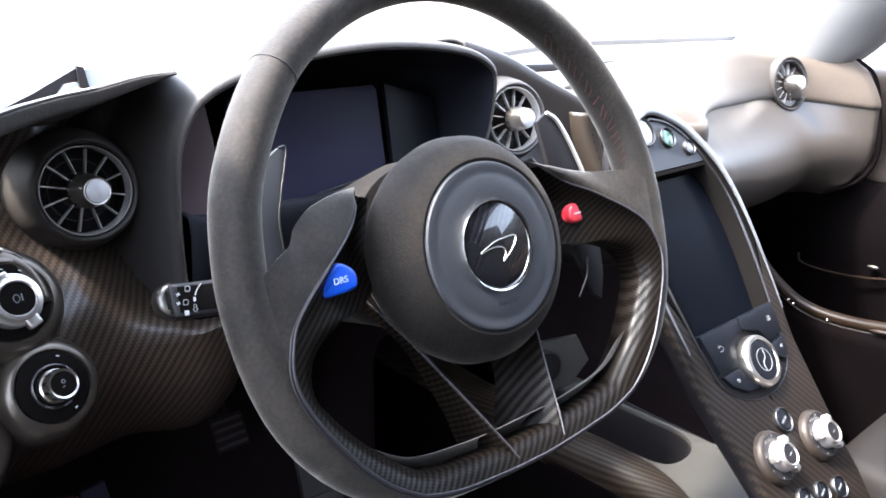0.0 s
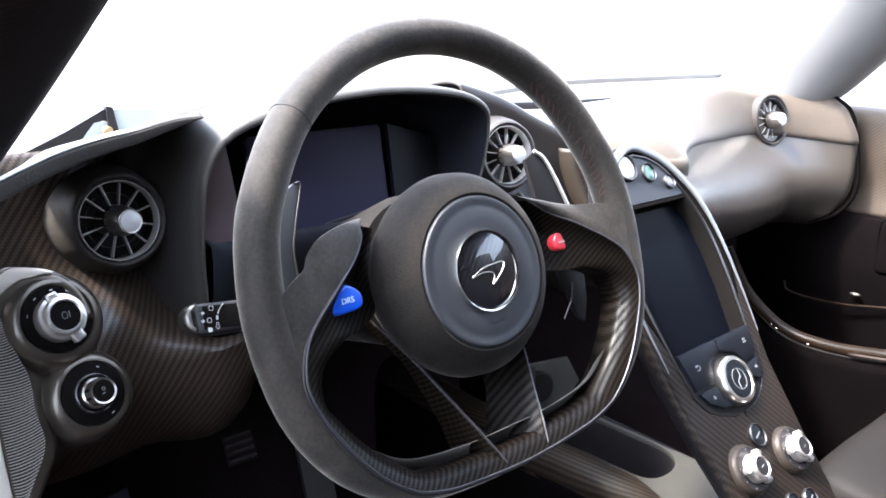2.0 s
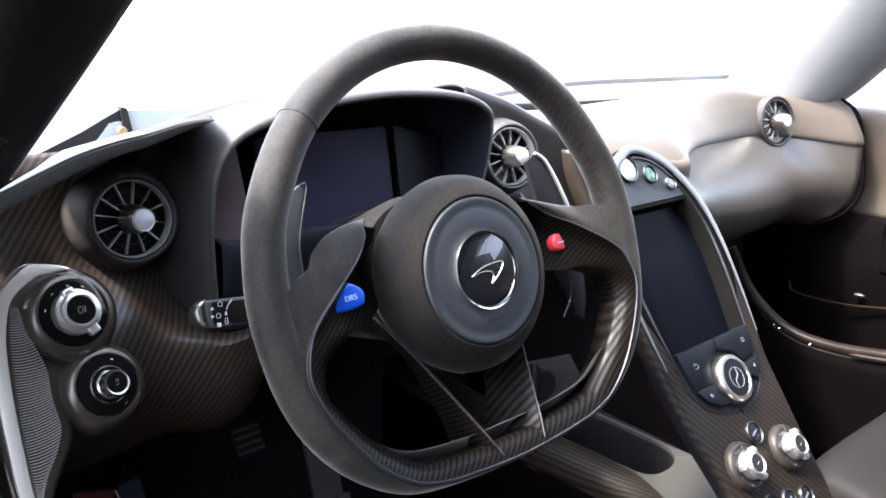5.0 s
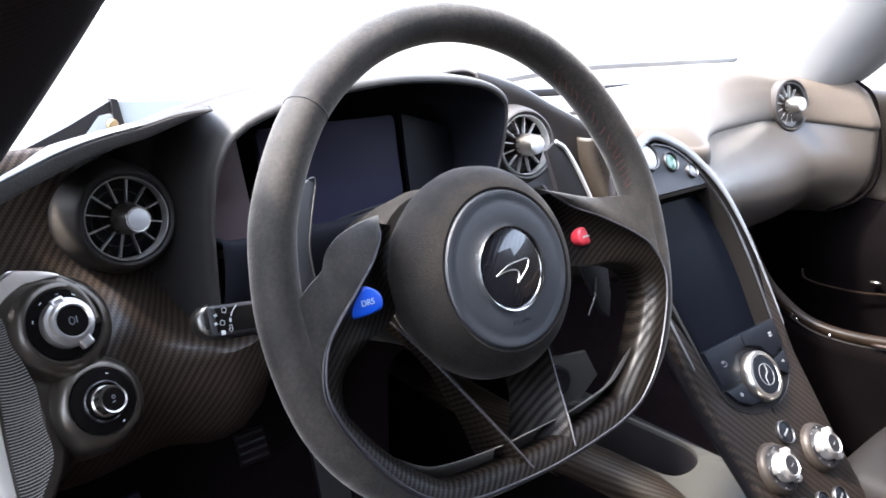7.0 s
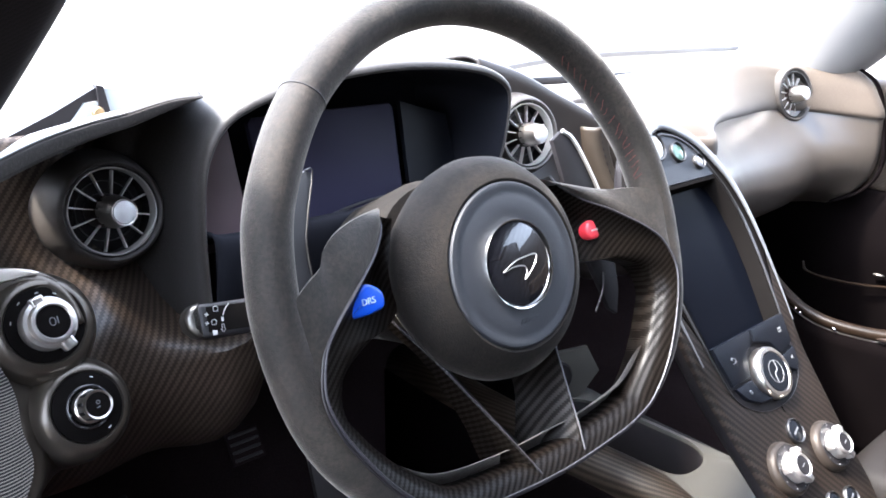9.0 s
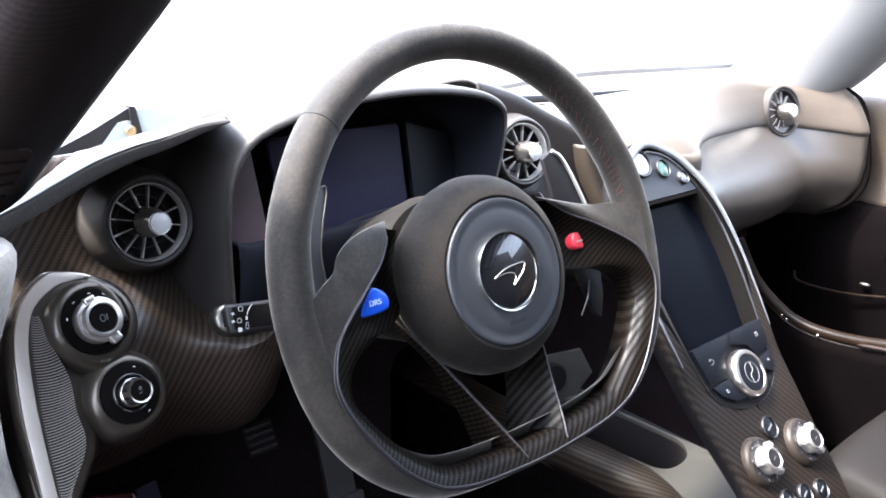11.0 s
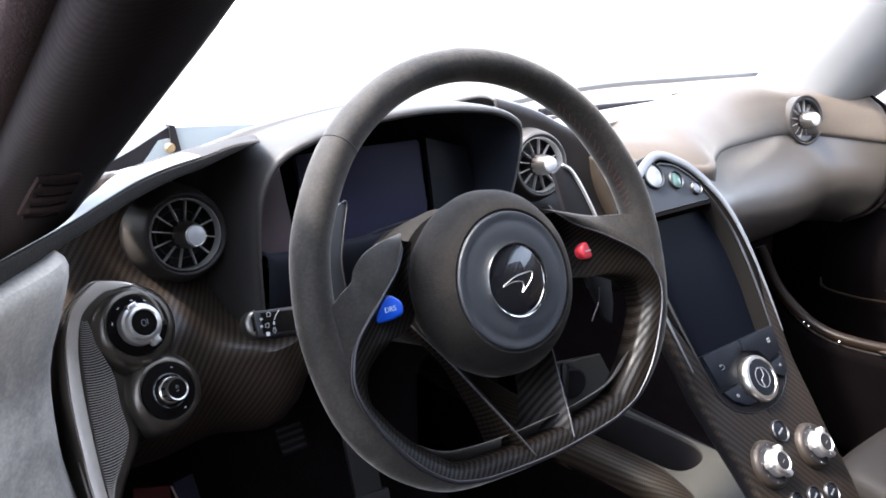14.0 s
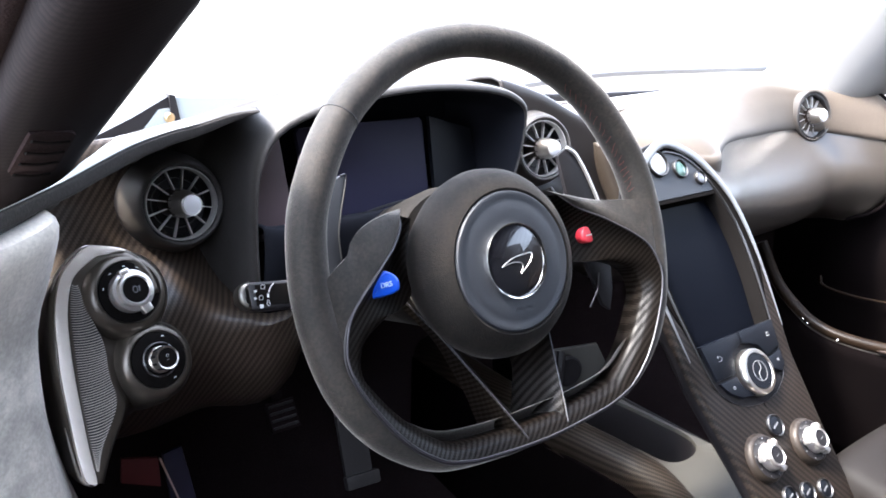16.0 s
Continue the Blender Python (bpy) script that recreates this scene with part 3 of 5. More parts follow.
    part("leather_edge", surface([[(x - 0.003, y + 0.014, z) for x, y, z in e], [(x, y, z) for x, y, z in e], [(x + 0.008, y - 0.003, z) for x, y, z in e], [(x + 0.014, y - 0.002, z - 0.004) for x, y, z in e], [(x + 0.018, y + 0.02, z - 0.006) for x, y, z in e]], 14, 18), LEATHER_BROWN, t, "brown leather edge with stitching", thick=-0.003)
    seam = smooth_path([(x + 0.004, y - 0.0062, z) for x, y, z in e], 22)
    for p, q in zip(seam[::2], seam[1::2]):
        part("stitch", tube([p, q], 0.0005, 5), BLACK, t)
    return t


def passenger_side():
    t = thing("passenger_dashboard", "suede roll and smooth leather panel before the passenger", "dashboard panel")
    # crease between roll and panel: x, y, z, height of the roll above it
    cr = [(0.25, 0.220, 0.600, 0.030), (0.33, 0.160, 0.593, 0.026), (0.400, 0.100, 0.582, 0.034), (0.45, 0.128, 0.5865, 0.041), (0.51, 0.161, 0.588, 0.0430), (0.58, 0.190, 0.5845, 0.0495), (0.68, 0.221, 0.577, 0.0615), (0.79, 0.241, 0.573, 0.0750), (0.87, 0.232, 0.568, 0.066), (0.93, 0.190, 0.560, 0.068), (0.972, 0.138, 0.553, 0.076)]
    ctrl = []
    for f, g in ((-0.20, 0.004), (0.05, 0.0), (0.30, 0.008), (0.62, 0.024), (0.88, 0.048), (0.98, 0.08), (0.93, 0.13), (0.60, 0.19), (0.1, 0.23)):
        ctrl.append([(x, y + g * (1.0 - 0.45 * max(0.0, 1 - abs(x - 0.84) / 0.10) * (f < 0.9)), z + u * f * (1.0 if f > 0 else 0.1 + max(0.0, min(1.0, (0.50 - x) / 0.06)) * 6)) for x, y, z, u in cr])
    part("roll", surface(ctrl, 60, 44), SUEDE_PALE, t, "brown-grey suede roll below the windscreen", thick=-0.004)
    # sloping face below the crease: length of its slope and how far it leans out
    slope = [(0.040, 1.0), (0.058, 1.0), (0.072, 1.0), (0.082, 1.0), (0.090, 1.0), (0.095, 0.95), (0.092, 0.72), (0.088, 0.40), (0.085, 0.06)]
    ctrl = []
    for f, dy, dz in ((-0.06, 0.006, 0.004), (0.0, 0.0, 0.0), (0.2, 0.0, 0.0), (0.4, 0.0, 0.0), (0.58, 0.0, -0.001), (0.74, 0.002, -0.005), (0.86, 0.007, -0.014), (0.92, 0.017, -0.029), (0.95, 0.034, -0.047), (0.97, 0.068, -0.066)):
        row = []
        for (x, y, z, u), (k, r) in zip(cr[2:], slope):
            e = max(0.0, min(1.0, (x - 0.80) / 0.07))
            row.append((x - (0.010 if x > 0.95 and dz < -0.04 else 0.0), y - 0.002 * (1 - e) - f * k * r + dy * (1 - e if f < 0 else 1), z - f * k + dz))
        ctrl.append(row)
    part("panel", surface(ctrl, 56, 44), LEATHER_SHEEN, t, "smooth dark brown leather panel with a blue-grey sheen", thick=-0.004)
    # flared collar of the far vent
    bm = lathe([(0.082, -0.030), (0.068, -0.016), (0.056, -0.008), (0.0475, -0.004), (0.0435, -0.002), (0.041, -0.004)], 48, cap=False)
    bmesh.ops.delete(bm, geom=[f for f in bm.faces if f.calc_center_median().y > 0.012 or f.calc_center_median().x < -0.028], context="FACES")
    part("vent_collar", bm, SUEDE_PALE, t, "suede collar flowing round the vent", m=axes_at((0.858, 0.233, 0.591), (-0.16, -0.96, 0.20)))
    seal = [(0.99, 0.235, 0.640), (0.975, 0.190, 0.626), (0.975, 0.155, 0.600), (0.976, 0.1375, 0.539), (0.974, 0.1305, 0.474), (0.964, 0.150, 0.4345), (0.95, 0.19, 0.41)]
    part("door_seal", tube(smooth_path(seal, 40), 0.0032, 8), SHADE_BLACK, t, "black seal at the door gap")
    return t


# ---- instrument display ----
def instruments():
    t = thing("instrument_display", "unlit dark instrument display with a glossy side screen", "instrument display")
    m = axes_at((0.002, 0.205, 0.605), (0, -0.97, 0.22))
    part("main_screen", plate([(-0.066, -0.055), (0.066, -0.055), (0.0695, 0.042), (0.066, 0.046), (-0.066, 0.046), (-0.0695, 0.042)], 0.006, 0.002), GLASS_SCREEN, t, m=m)
    part("side_screen", plate([(0.074, -0.05), (0.134, -0.045), (0.128, 0.03), (0.078, 0.046)], 0.006, 0.0), SIDE_GLASS, t, m=m)
    part("side_screen", plate([(-0.126, -0.05), (-0.082, -0.05), (-0.086, 0.046), (-0.121, 0.036)], 0.006, 0.002), SIDE_REFLECTION, t, "side of the bay with a pinkish reflection put into its colour", m=m)
    part("bezel_arc", tube(smooth_path([(-0.06, 0.175, 0.560), (-0.02, 0.172, 0.574), (0.03, 0.172, 0.580), (0.08, 0.175, 0.575)], 24), 0.0012, 6), DARK_METAL, t)
    return t


# ---- air vents ----
def air_vent(at, out, pod=True):
    t = thing("air_vent", "round black air vent with radial vanes and a metal centre knob", "air vent", axes_at(at, out) @ Matrix.Diagonal((0.79, 0.79, 1, 1) if pod else (0.93, 0.93, 1, 1)), group="round dashboard vents")
    flare = [(0.056, -0.035), (0.0535, -0.018), (0.0485, -0.004)] if pod else [(0.0425, -0.03), (0.0430, -0.010)]
    part("shroud", lathe(flare + ([(0.0460, 0.001)] if pod else [(0.0430, 0.0)]) + [(0.0440, 0.0042), (0.0420, 0.0050), (0.0400, 0.0035), (0.0392, 0.0)], 48, cap=False), POD, t)
    part("throat", lathe([(0.0393, 0.001), (0.0385, -0.004), (0.0380, -0.03)], 48, cap=False), BLACK, t)
    part("rim", lathe([(0.0384, -0.006), (0.0384, 0.0024), (0.0379, 0.0033), (0.0371, 0.0033), (0.0366, 0.0015), (0.0364, -0.006)], 56, cap=False), VENT_RING if pod else DARK_METAL, t, "thin metal ring")
    part("backing", lathe([(0.0380, -0.022), (0.0, -0.022)], 40, cap=False), BLACK, t)
    part("inner_ring", lathe([(0.0268, -0.012), (0.0268, -0.009), (0.0260, -0.009), (0.0260, -0.012)], 40, cap=False), DARK_METAL, t, "thin ring behind the vanes")
    bm = box(0.0235, 0.0011, 0.0045, (0.0240, 0, -0.0035), 0.0003)
    for v in bm.verts:
        v.co.y *= 0.65 + 0.7 * (v.co.x - 0.012) / 0.024
        v.co.z -= 0.003 * max(0.0, (v.co.x - 0.030) / 0.006)
    v = part("vane", bm, VANE, t, "slim grey vane")
    v.matrix_local = Matrix.Rotation(radians(15), 4, "Z")
    for i in range(1, 12):
        o = v.copy()
        scene.collection.objects.link(o)
        o.matrix_local = Matrix.Rotation(radians(30 * i + 15), 4, "Z")
    part("barrel", lathe([(0.0150, -0.02), (0.0150, -0.001), (0.0147, 0.0010), (0.0138, 0.0014)], 36, cap=False), BARREL, t, "dark bronze barrel")
    part("knob", lathe([(0.0145, 0.0008), (0.0144, 0.0060), (0.0140, 0.0090), (0.0118, 0.0195), (0.0110, 0.0215), (0.0102, 0.0212)], 36, cap=False), ALU, t, "tapered satin aluminium knob")
    for i in range(12):
        part("notch", box(0.0009, 0.0011, 0.0042, (0.0144, 0, 0.0034), 0.0002), BLACK, t, m=Matrix.Rotation(radians(30 * i + 10), 4, "Z"))
    part("cap", lathe([(0.0103, 0.019), (0.0102, 0.0208), (0.0095, 0.0220), (0.006, 0.0228), (0.003, 0.0232), (0.0, 0.0233)], 32), CAP, t, "pale satin cap")
    return t


# ---- light switches and speaker by the door ----
SWITCH = axes_at((-0.284, 0.102, 0.579), (0.05, -0.90, 0.43))


def switch_panel():
    t = thing("switch_panel", "grey lacquered switch panel with an aluminium edge and speaker grille", "switch panel", SWITCH)
    edge = [(0.0515, -0.014), (0.0500, -0.002), (0.0455, 0.0095), (0.037, 0.0180), (0.025, 0.0215), (0.011, 0.018), (-0.0017, 0.0093), (-0.0106, -0.0021), (-0.0147, -0.016), (-0.0179, -0.0373), (-0.0190, -0.0624), (-0.0186, -0.088), (-0.0159, -0.1143), (-0.0105, -0.126)]
    mid = [(0.047, -0.014), (0.046, -0.008), (0.042, -0.002), (0.034, 0.001), (0.024, -0.002), (0.016, -0.010), (0.010, -0.016), (0.008, -0.024), (0.008, -0.034), (0.009, -0.048), (0.010, -0.066), (0.013, -0.084), (0.000, -0.108), (-0.0085, -0.1265)]
    far = [(0.058, -0.018), (0.0585, -0.020), (0.058, -0.022), (0.058, -0.025), (0.056, -0.030), (0.055, -0.036), (0.054, -0.044), (0.053, -0.052), (0.050, -0.062), (0.046, -0.072), (0.036, -0.082), (0.020, -0.090), (0.003, -0.109), (-0.0075, -0.127)]
    ctrl = []
    for (x, y), (u, v), (f, g) in zip(edge, mid, far):
        ctrl.append([(x - 0.001, y + 0.001, -0.045), (x - 0.0005, y, -0.006), (x + (u - x) * 0.12, y + (v - y) * 0.12, 0.0), (x + (u - x) * 0.5, y + (v - y) * 0.5, 0.0005), (u, v, -0.003), (u + (f - u) * 0.5, v + (g - v) * 0.5, -0.014), (f, g, -0.028), (f + 0.004, g - 0.004, -0.06)])
    part("body", surface(ctrl, 36, 44), GUNMETAL, t, thick=0.003)
    so = [(0.0370, 0.0186), (0.032, 0.0212), (0.024, 0.0236), (0.0127, 0.0243), (-0.0016, 0.0134), (-0.0089, 0.0016), (-0.0138, -0.0159), (-0.0167, -0.0374), (-0.0183, -0.059), (-0.0186, -0.081), (-0.0187, -0.1026), (-0.0170, -0.1215), (-0.0125, -0.1265)]
    si = [(0.0362, 0.0176), (0.031, 0.0180), (0.024, 0.0172), (0.0170, 0.0165), (0.0055, 0.0095), (-0.0011, 0.0010), (-0.0065, -0.0175), (-0.0090, -0.0393), (-0.0102, -0.0613), (-0.0108, -0.0831), (-0.0110, -0.1052), (-0.0105, -0.1205), (-0.0108, -0.1255)]
    po, pi_ = smooth_path([(x, y, 0.0) for x, y in so], 60), smooth_path([(x, y, 0.0) for x, y in si], 60)
    bm = bmesh.new()
    grid_mesh(bm, [[p + (q - p) * f + Vector((0, 0, h)) for f, h in ((-0.05, -0.004), (0.0, 0.0042), (0.05, 0.0050), (0.5, 0.0054), (0.95, 0.0052), (1.0, 0.0044), (1.03, -0.002))] for p, q in zip(po, pi_)])
    bmesh.ops.recalc_face_normals(bm, faces=bm.faces)
    part("edge_strip", bm, STRIP, t, "broad satin aluminium edge strip", angle=25)
    part("edge_line", tube([p + Vector((-0.0018, 0.0008, -0.001)) for p in po], 0.0009, 6), ALU, t, "thin bright outer line")
    lo = [(-0.0007, 0.0018), (-0.0047, -0.0181), (-0.0068, -0.0401), (-0.0085, -0.0618), (-0.0092, -0.0837), (-0.0096, -0.1055), (-0.0094, -0.1195)]
    hi = [(0.0032, 0.0005), (0.0062, -0.018), (0.0109, -0.0405), (0.0100, -0.0600), (0.0104, -0.081), (-0.0035, -0.1055), (-0.0088, -0.1195)]
    a, b = smooth_path([(x, y, 0.0042) for x, y in lo], 78), smooth_path([(x, y, 0.0036) for x, y in hi], 78)
    bm = bmesh.new()
    grid_mesh(bm, [a, b])
    part("grille_back", bm, BLACK, t)
    bm = bmesh.new()
    for p, q in zip(a, b):
        if (p - q).length > 0.0012:
            c = tube(smooth_path([p + Vector((0, 0, 0.0003)), p * 0.7 + q * 0.3 + Vector((0, -0.0009, 0.0009)), p * 0.3 + q * 0.7 + Vector((0, -0.0009, 0.0009)), q + Vector((0, 0, 0.0003))], 6), 0.00034, 5)
            me = bpy.data.meshes.new("rib")
            c.to_mesh(me)
            bm.from_mesh(me)
            c.free()
            bpy.data.meshes.remove(me)
    tagged(part("grille_ribs", bm, RIB, t, "fine ribbed speaker grille"), kind="stuff")
    return t


def rotary_switch(u, v, h, big=True):
    t = thing("rotary_switch", "black headlamp switch with a bright metal collar in a grey pod" if big else "black dimmer switch with a bright metal knob in a grey pod", "rotary switch", SWITCH @ Matrix.Translation((u, v, h)) @ Matrix.Rotation(radians(10), 4, "Y") @ Matrix.Diagonal((0.82, 0.82, 0.68, 1) if big else (0.76, 0.76, 0.75, 1)), group="light switches")
    part("pod", lathe([(0.042, -0.05), (0.0400, -0.026), (0.0370, -0.012), (0.0325, -0.0035), (0.0290, -0.0004), (0.0266, 0.0), (0.0250, -0.0025), (0.0, -0.0025)], 56), GUNMETAL, t)
    part("dial_face", lathe([(0.0250, -0.003), (0.0250, -0.0005), (0.0240, 0.0), (0.0, 0.0)], 48), BEZEL, t)
    if big:
        part("collar", lathe([(0.0178, -0.001), (0.0177, 0.0070), (0.0170, 0.0092), (0.0145, 0.0100)], 48, cap=False), WHITE_METAL, t, "polished metal collar")
        part("grip", box(0.0090, 0.0085, 0.0080, (0, 0.0150, 0.0080), 0.0020, 3), WHITE_METAL, t, m=spot(0, 0, 0, 18))
        part("grip", box(0.0090, 0.0095, 0.0080, (0, 0.0165, 0.0080), 0.0020, 3), WHITE_METAL, t, m=spot(0, 0, 0, 205))
        part("knob", lathe([(0.0148, 0.0), (0.0146, 0.0125), (0.0136, 0.0152), (0.0118, 0.0158), (0.0108, 0.0145)], 48, cap=False), WHITE_METAL, t, "polished metal knob")
        part("cap", lathe([(0.0110, 0.010), (0.0110, 0.0142), (0.0, 0.0150)], 36), BEZEL, t)
        part("symbol", tube([(0.0019 * math.cos(k * 0.4488) - 0.0008, 0.0026 * math.sin(k * 0.4488), 0.0151) for k in range(14)], 0.0003, 4, closed=True), GREY_PRINT, t)
        part("symbol", box(0.0007, 0.0046, 0.0004), GREY_PRINT, t, m=spot(0.0026, 0.0004, 0.0151))
    else:
        part("collar", lathe([(0.0160, -0.001), (0.0160, 0.0018), (0.0150, 0.0026), (0.0142, 0.0005)], 48, cap=False), DARK_METAL, t)
        for a in (100, 150, 200, 250, 310):
            part("collar_segment", box(0.0060, 0.0011, 0.0026, (0, 0.0152, 0.0016), 0.0004), TRIM_GREY, t, m=spot(0, 0, 0, a))
        part("knob", lathe([(0.0122, -0.001), (0.0120, 0.0050), (0.0108, 0.0062), (0.0106, 0.0155), (0.0101, 0.0174), (0.0088, 0.0168)], 48, cap=False), ALU, t, "polished metal knob")
        for a in range(0, 360, 36):
            part("flute", box(0.0024, 0.0012, 0.0085, (0, 0.0105, 0.0110), 0.0004), DARK_METAL, t, m=spot(0, 0, 0, a))
        part("cap", lathe([(0.0088, 0.012), (0.0088, 0.0164), (0.0, 0.0169)], 36), BEZEL, t)
        part("symbol", tube([(0.0012 * math.cos(k * 0.628) , 0.0012 * math.sin(k * 0.628) + 0.0018, 0.0170) for k in range(10)], 0.0003, 4, closed=True), GREY_PRINT, t)
        part("symbol", box(0.0026, 0.0006, 0.0004), GREY_PRINT, t, m=spot(-0.0003, -0.0018, 0.0169, 15))
    mark = box(0.0022, 0.0006, 0.0004)
    for a in ((62, 92, 128, 165) if big else (70, 300)):
        part("mark", mark.copy(), WHITE_PRINT, t, m=spot(0.0216 * math.cos(radians(a)), 0.0216 * math.sin(radians(a)), 0.0003, a + 90))
    mark.free()
    return t


def side_post():
    """Suede covered post beside the switch panel."""
    edge = [(-0.304, 0.085, 0.638), (-0.301, 0.046, 0.6475), (-0.2955, 0.034, 0.640), (-0.3005, 0.047, 0.612), (-0.312, 0.055, 0.573), (-0.316, 0.05, 0.52), (-0.313, 0.045, 0.477), (-0.306, 0.03, 0.437), (-0.29, 0.0, 0.39)]
    ctrl = []
    for dx, dy in ((0.004, 0.05), (0.0, 0.0), (-0.012, -0.02), (-0.05, -0.05), (-0.10, -0.08), (-0.2, -0.10)):
        ctrl.append([(x + dx, y + dy, z + 0.1 * dx - (0.012 if dy > 0 and z > 0.63 else 0.0)) for x, y, z in edge])
    lone("side_post", surface(ctrl, 20, 24), SUEDE_GREY, "pale grey suede trim on the door post", "post trim", kind="structure", thick=-0.01)


# ---- steering wheel ----
WHEEL = axes_at((0, 0, 0.58), (0, -math.cos(radians(20)), math.sin(radians(20))))
HALF = [(0.0, 0.163), (0.0624, 0.1506), (0.1153, 0.1153), (0.1500, 0.0624), (0.1612, 0.018), (0.1610, -0.022), (0.1535, -0.060), (0.1385, -0.089), (0.117, -0.111), (0.088, -0.1268), (0.04, -0.1332)]
LOOP = HALF + [(0.0, -0.134)] + [(-x, y) for x, y in reversed(HALF[1:])]


def rim_path(n=160):
    return smooth_path([(x, y, 0) for x, y in LOOP], n, True)


def rim_frame(path, i):
    n = len(path)
    p = path[i % n]
    t = (path[(i + 1) % n] - path[(i - 1) % n]).normalized()
    o = Vector((t.y, -t.x, 0))
    if o.dot(p) < 0:
        o = -o
    low = max(0.0, min(1.0, (0.03 - p.y) / 0.05))
    return p, o, 0.0128 + 0.0010 * low, 0.0162 - 0.0010 * low


def rim_piece(path, i0, i1, a0, a1, grow=0.0, segs=20, closed=False):
    """Skin of the rim between two stations and two angles of its section (0 outward, 90 to the driver)."""
    bm = bmesh.new()
    rows = []
    for i in range(i0, i1 + 1):
        p, o, ra, rb = rim_frame(path, i)
        b0, b1 = (a0(p, o, ra), a1(p, o, ra)) if callable(a0) else (a0, a1)
        row = []
        for j in range(segs + (0 if closed else 1)):
            f = radians(b0 + (b1 - b0) * j / segs)
            row.append(p + o * (ra + grow) * math.cos(f) + Vector((0, 0, (rb + grow) * math.sin(f))))
        rows.append(row)
    grid_mesh(bm, rows, close_v=closed)
    bmesh.ops.recalc_face_normals(bm, faces=bm.faces)
    return bm


# seam between suede and carbon, from beside the hub along the spoke and down the rim to its base: x, y, height
LIP = [(0.0768, 0.0431, -0.019), (0.0790, 0.0341, -0.0135), (0.0912, 0.0212, -0.006), (0.1062, 0.0112, 0.002), (0.1190, 0.0020, 0.0065), (0.1325, -0.0080, 0.0105), (0.1450, -0.0200, 0.0135), (0.1520, -0.0360, 0.0152),
       (0.1530, -0.0480, 0.0158), (0.1495, -0.0610, 0.0158), (0.1445, -0.0720, 0.0156), (0.1360, -0.0870, 0.0154), (0.1250, -0.1030, 0.0150), (0.1125, -0.1165, 0.0145), (0.0980, -0.1275, 0.0140), (0.0880, -0.1322, 0.0137), (0.0680, -0.1375, 0.0132), (0.0450, -0.1402, 0.0126), (0.022, -0.1420, 0.0122), (0.0, -0.1428, 0.012)]
# edge of the carbon round the openings, station by station with the seam
RIDGE = [(0.0607, 0.0385, -0.026), (0.0658, 0.0216, -0.028), (0.0696, 0.0087, -0.029), (0.0715, -0.0038, -0.028), (0.0742, -0.0175, -0.024), (0.0935, -0.0242, -0.012), (0.1125, -0.0268, -0.002), (0.1330, -0.0365, 0.005),
         (0.1400, -0.0480, 0.0065), (0.1405, -0.0600, 0.007), (0.1360, -0.0690, 0.007), (0.1275, -0.0825, 0.007), (0.1165, -0.0965, 0.007), (0.1045, -0.1090, 0.007), (0.0900, -0.1205, 0.007), (0.0810, -0.1250, 0.007), (0.0640, -0.1285, 0.007), (0.0440, -0.1305, 0.007), (0.022, -0.1320, 0.007), (0.0, -0.1325, 0.007)]
LIP_LINE = smooth_path(LIP, 152)


def seam_angle(p, o, ra):
    """Angle of the rim's section at which suede ends and carbon begins."""
    side = Vector((abs(p.x), p.y))
    q = min((v for v in LIP_LINE if v.y < 0.0), key=lambda v: abs((v.xy - side).cross(Vector((abs(o.x), o.y)))) + (v.xy - side).length * 0.05)
    s = (q.xy - side).dot(Vector((abs(o.x), o.y)))
    return math.degrees(math.acos(max(-0.995, min(0.995, s / ra))))


def carbon_frame(s):
    """Carbon facing of one half of the wheel: hollow beside the hub, round along the rim."""
    rows = []
    for i, (a, b) in enumerate(zip(LIP, RIDGE)):
        a, b = Vector(a), Vector(b)
        dip = (-0.003, -0.008, -0.010, -0.009, -0.006, -0.002, 0.0, 0.0012)[min(i, 7)]
        out = (a.xy - b.xy).normalized().to_3d() if i > 5 else Vector((0.4, -0.3, 0))
        deep = 0.021 if i > 6 else 0.016
        row = [a - Vector((0, 0, 0.004)) + out * 0.0005, a + Vector((0, 0, 0.0004))]
        row += [a + (b - a) * f + Vector((0, 0, dip * 4 * f * (1 - f))) for f in (0.12, 0.35, 0.6, 0.85)]
        if i > 5:
            row += [b + out * 0.0008, b - out * 0.0010 - Vector((0, 0, 0.0016)), b - out * 0.0022 - Vector((0, 0, 0.0060)), b - out * 0.0020 - Vector((0, 0, deep * 0.7)), b - out * 0.0005 - Vector((0, 0, deep * 1.1))]
        else:
            row += [b, b - out * 0.0003 - Vector((0, 0, 0.0015)), b - out * 0.0006 - Vector((0, 0, 0.003)), b + out * 0.0005 - Vector((0, 0, deep * 0.6)), b + out * 0.003 - Vector((0, 0, deep))]
        rows.append([(s * v.x, v.y, v.z) for v in row])
    bm = bmesh.new()
    cols = [smooth_path([r[j] for r in rows], 114) for j in range(len(rows[0]))]
    grid_mesh(bm, cols)
    bmesh.ops.recalc_face_normals(bm, faces=bm.faces)
    return bm


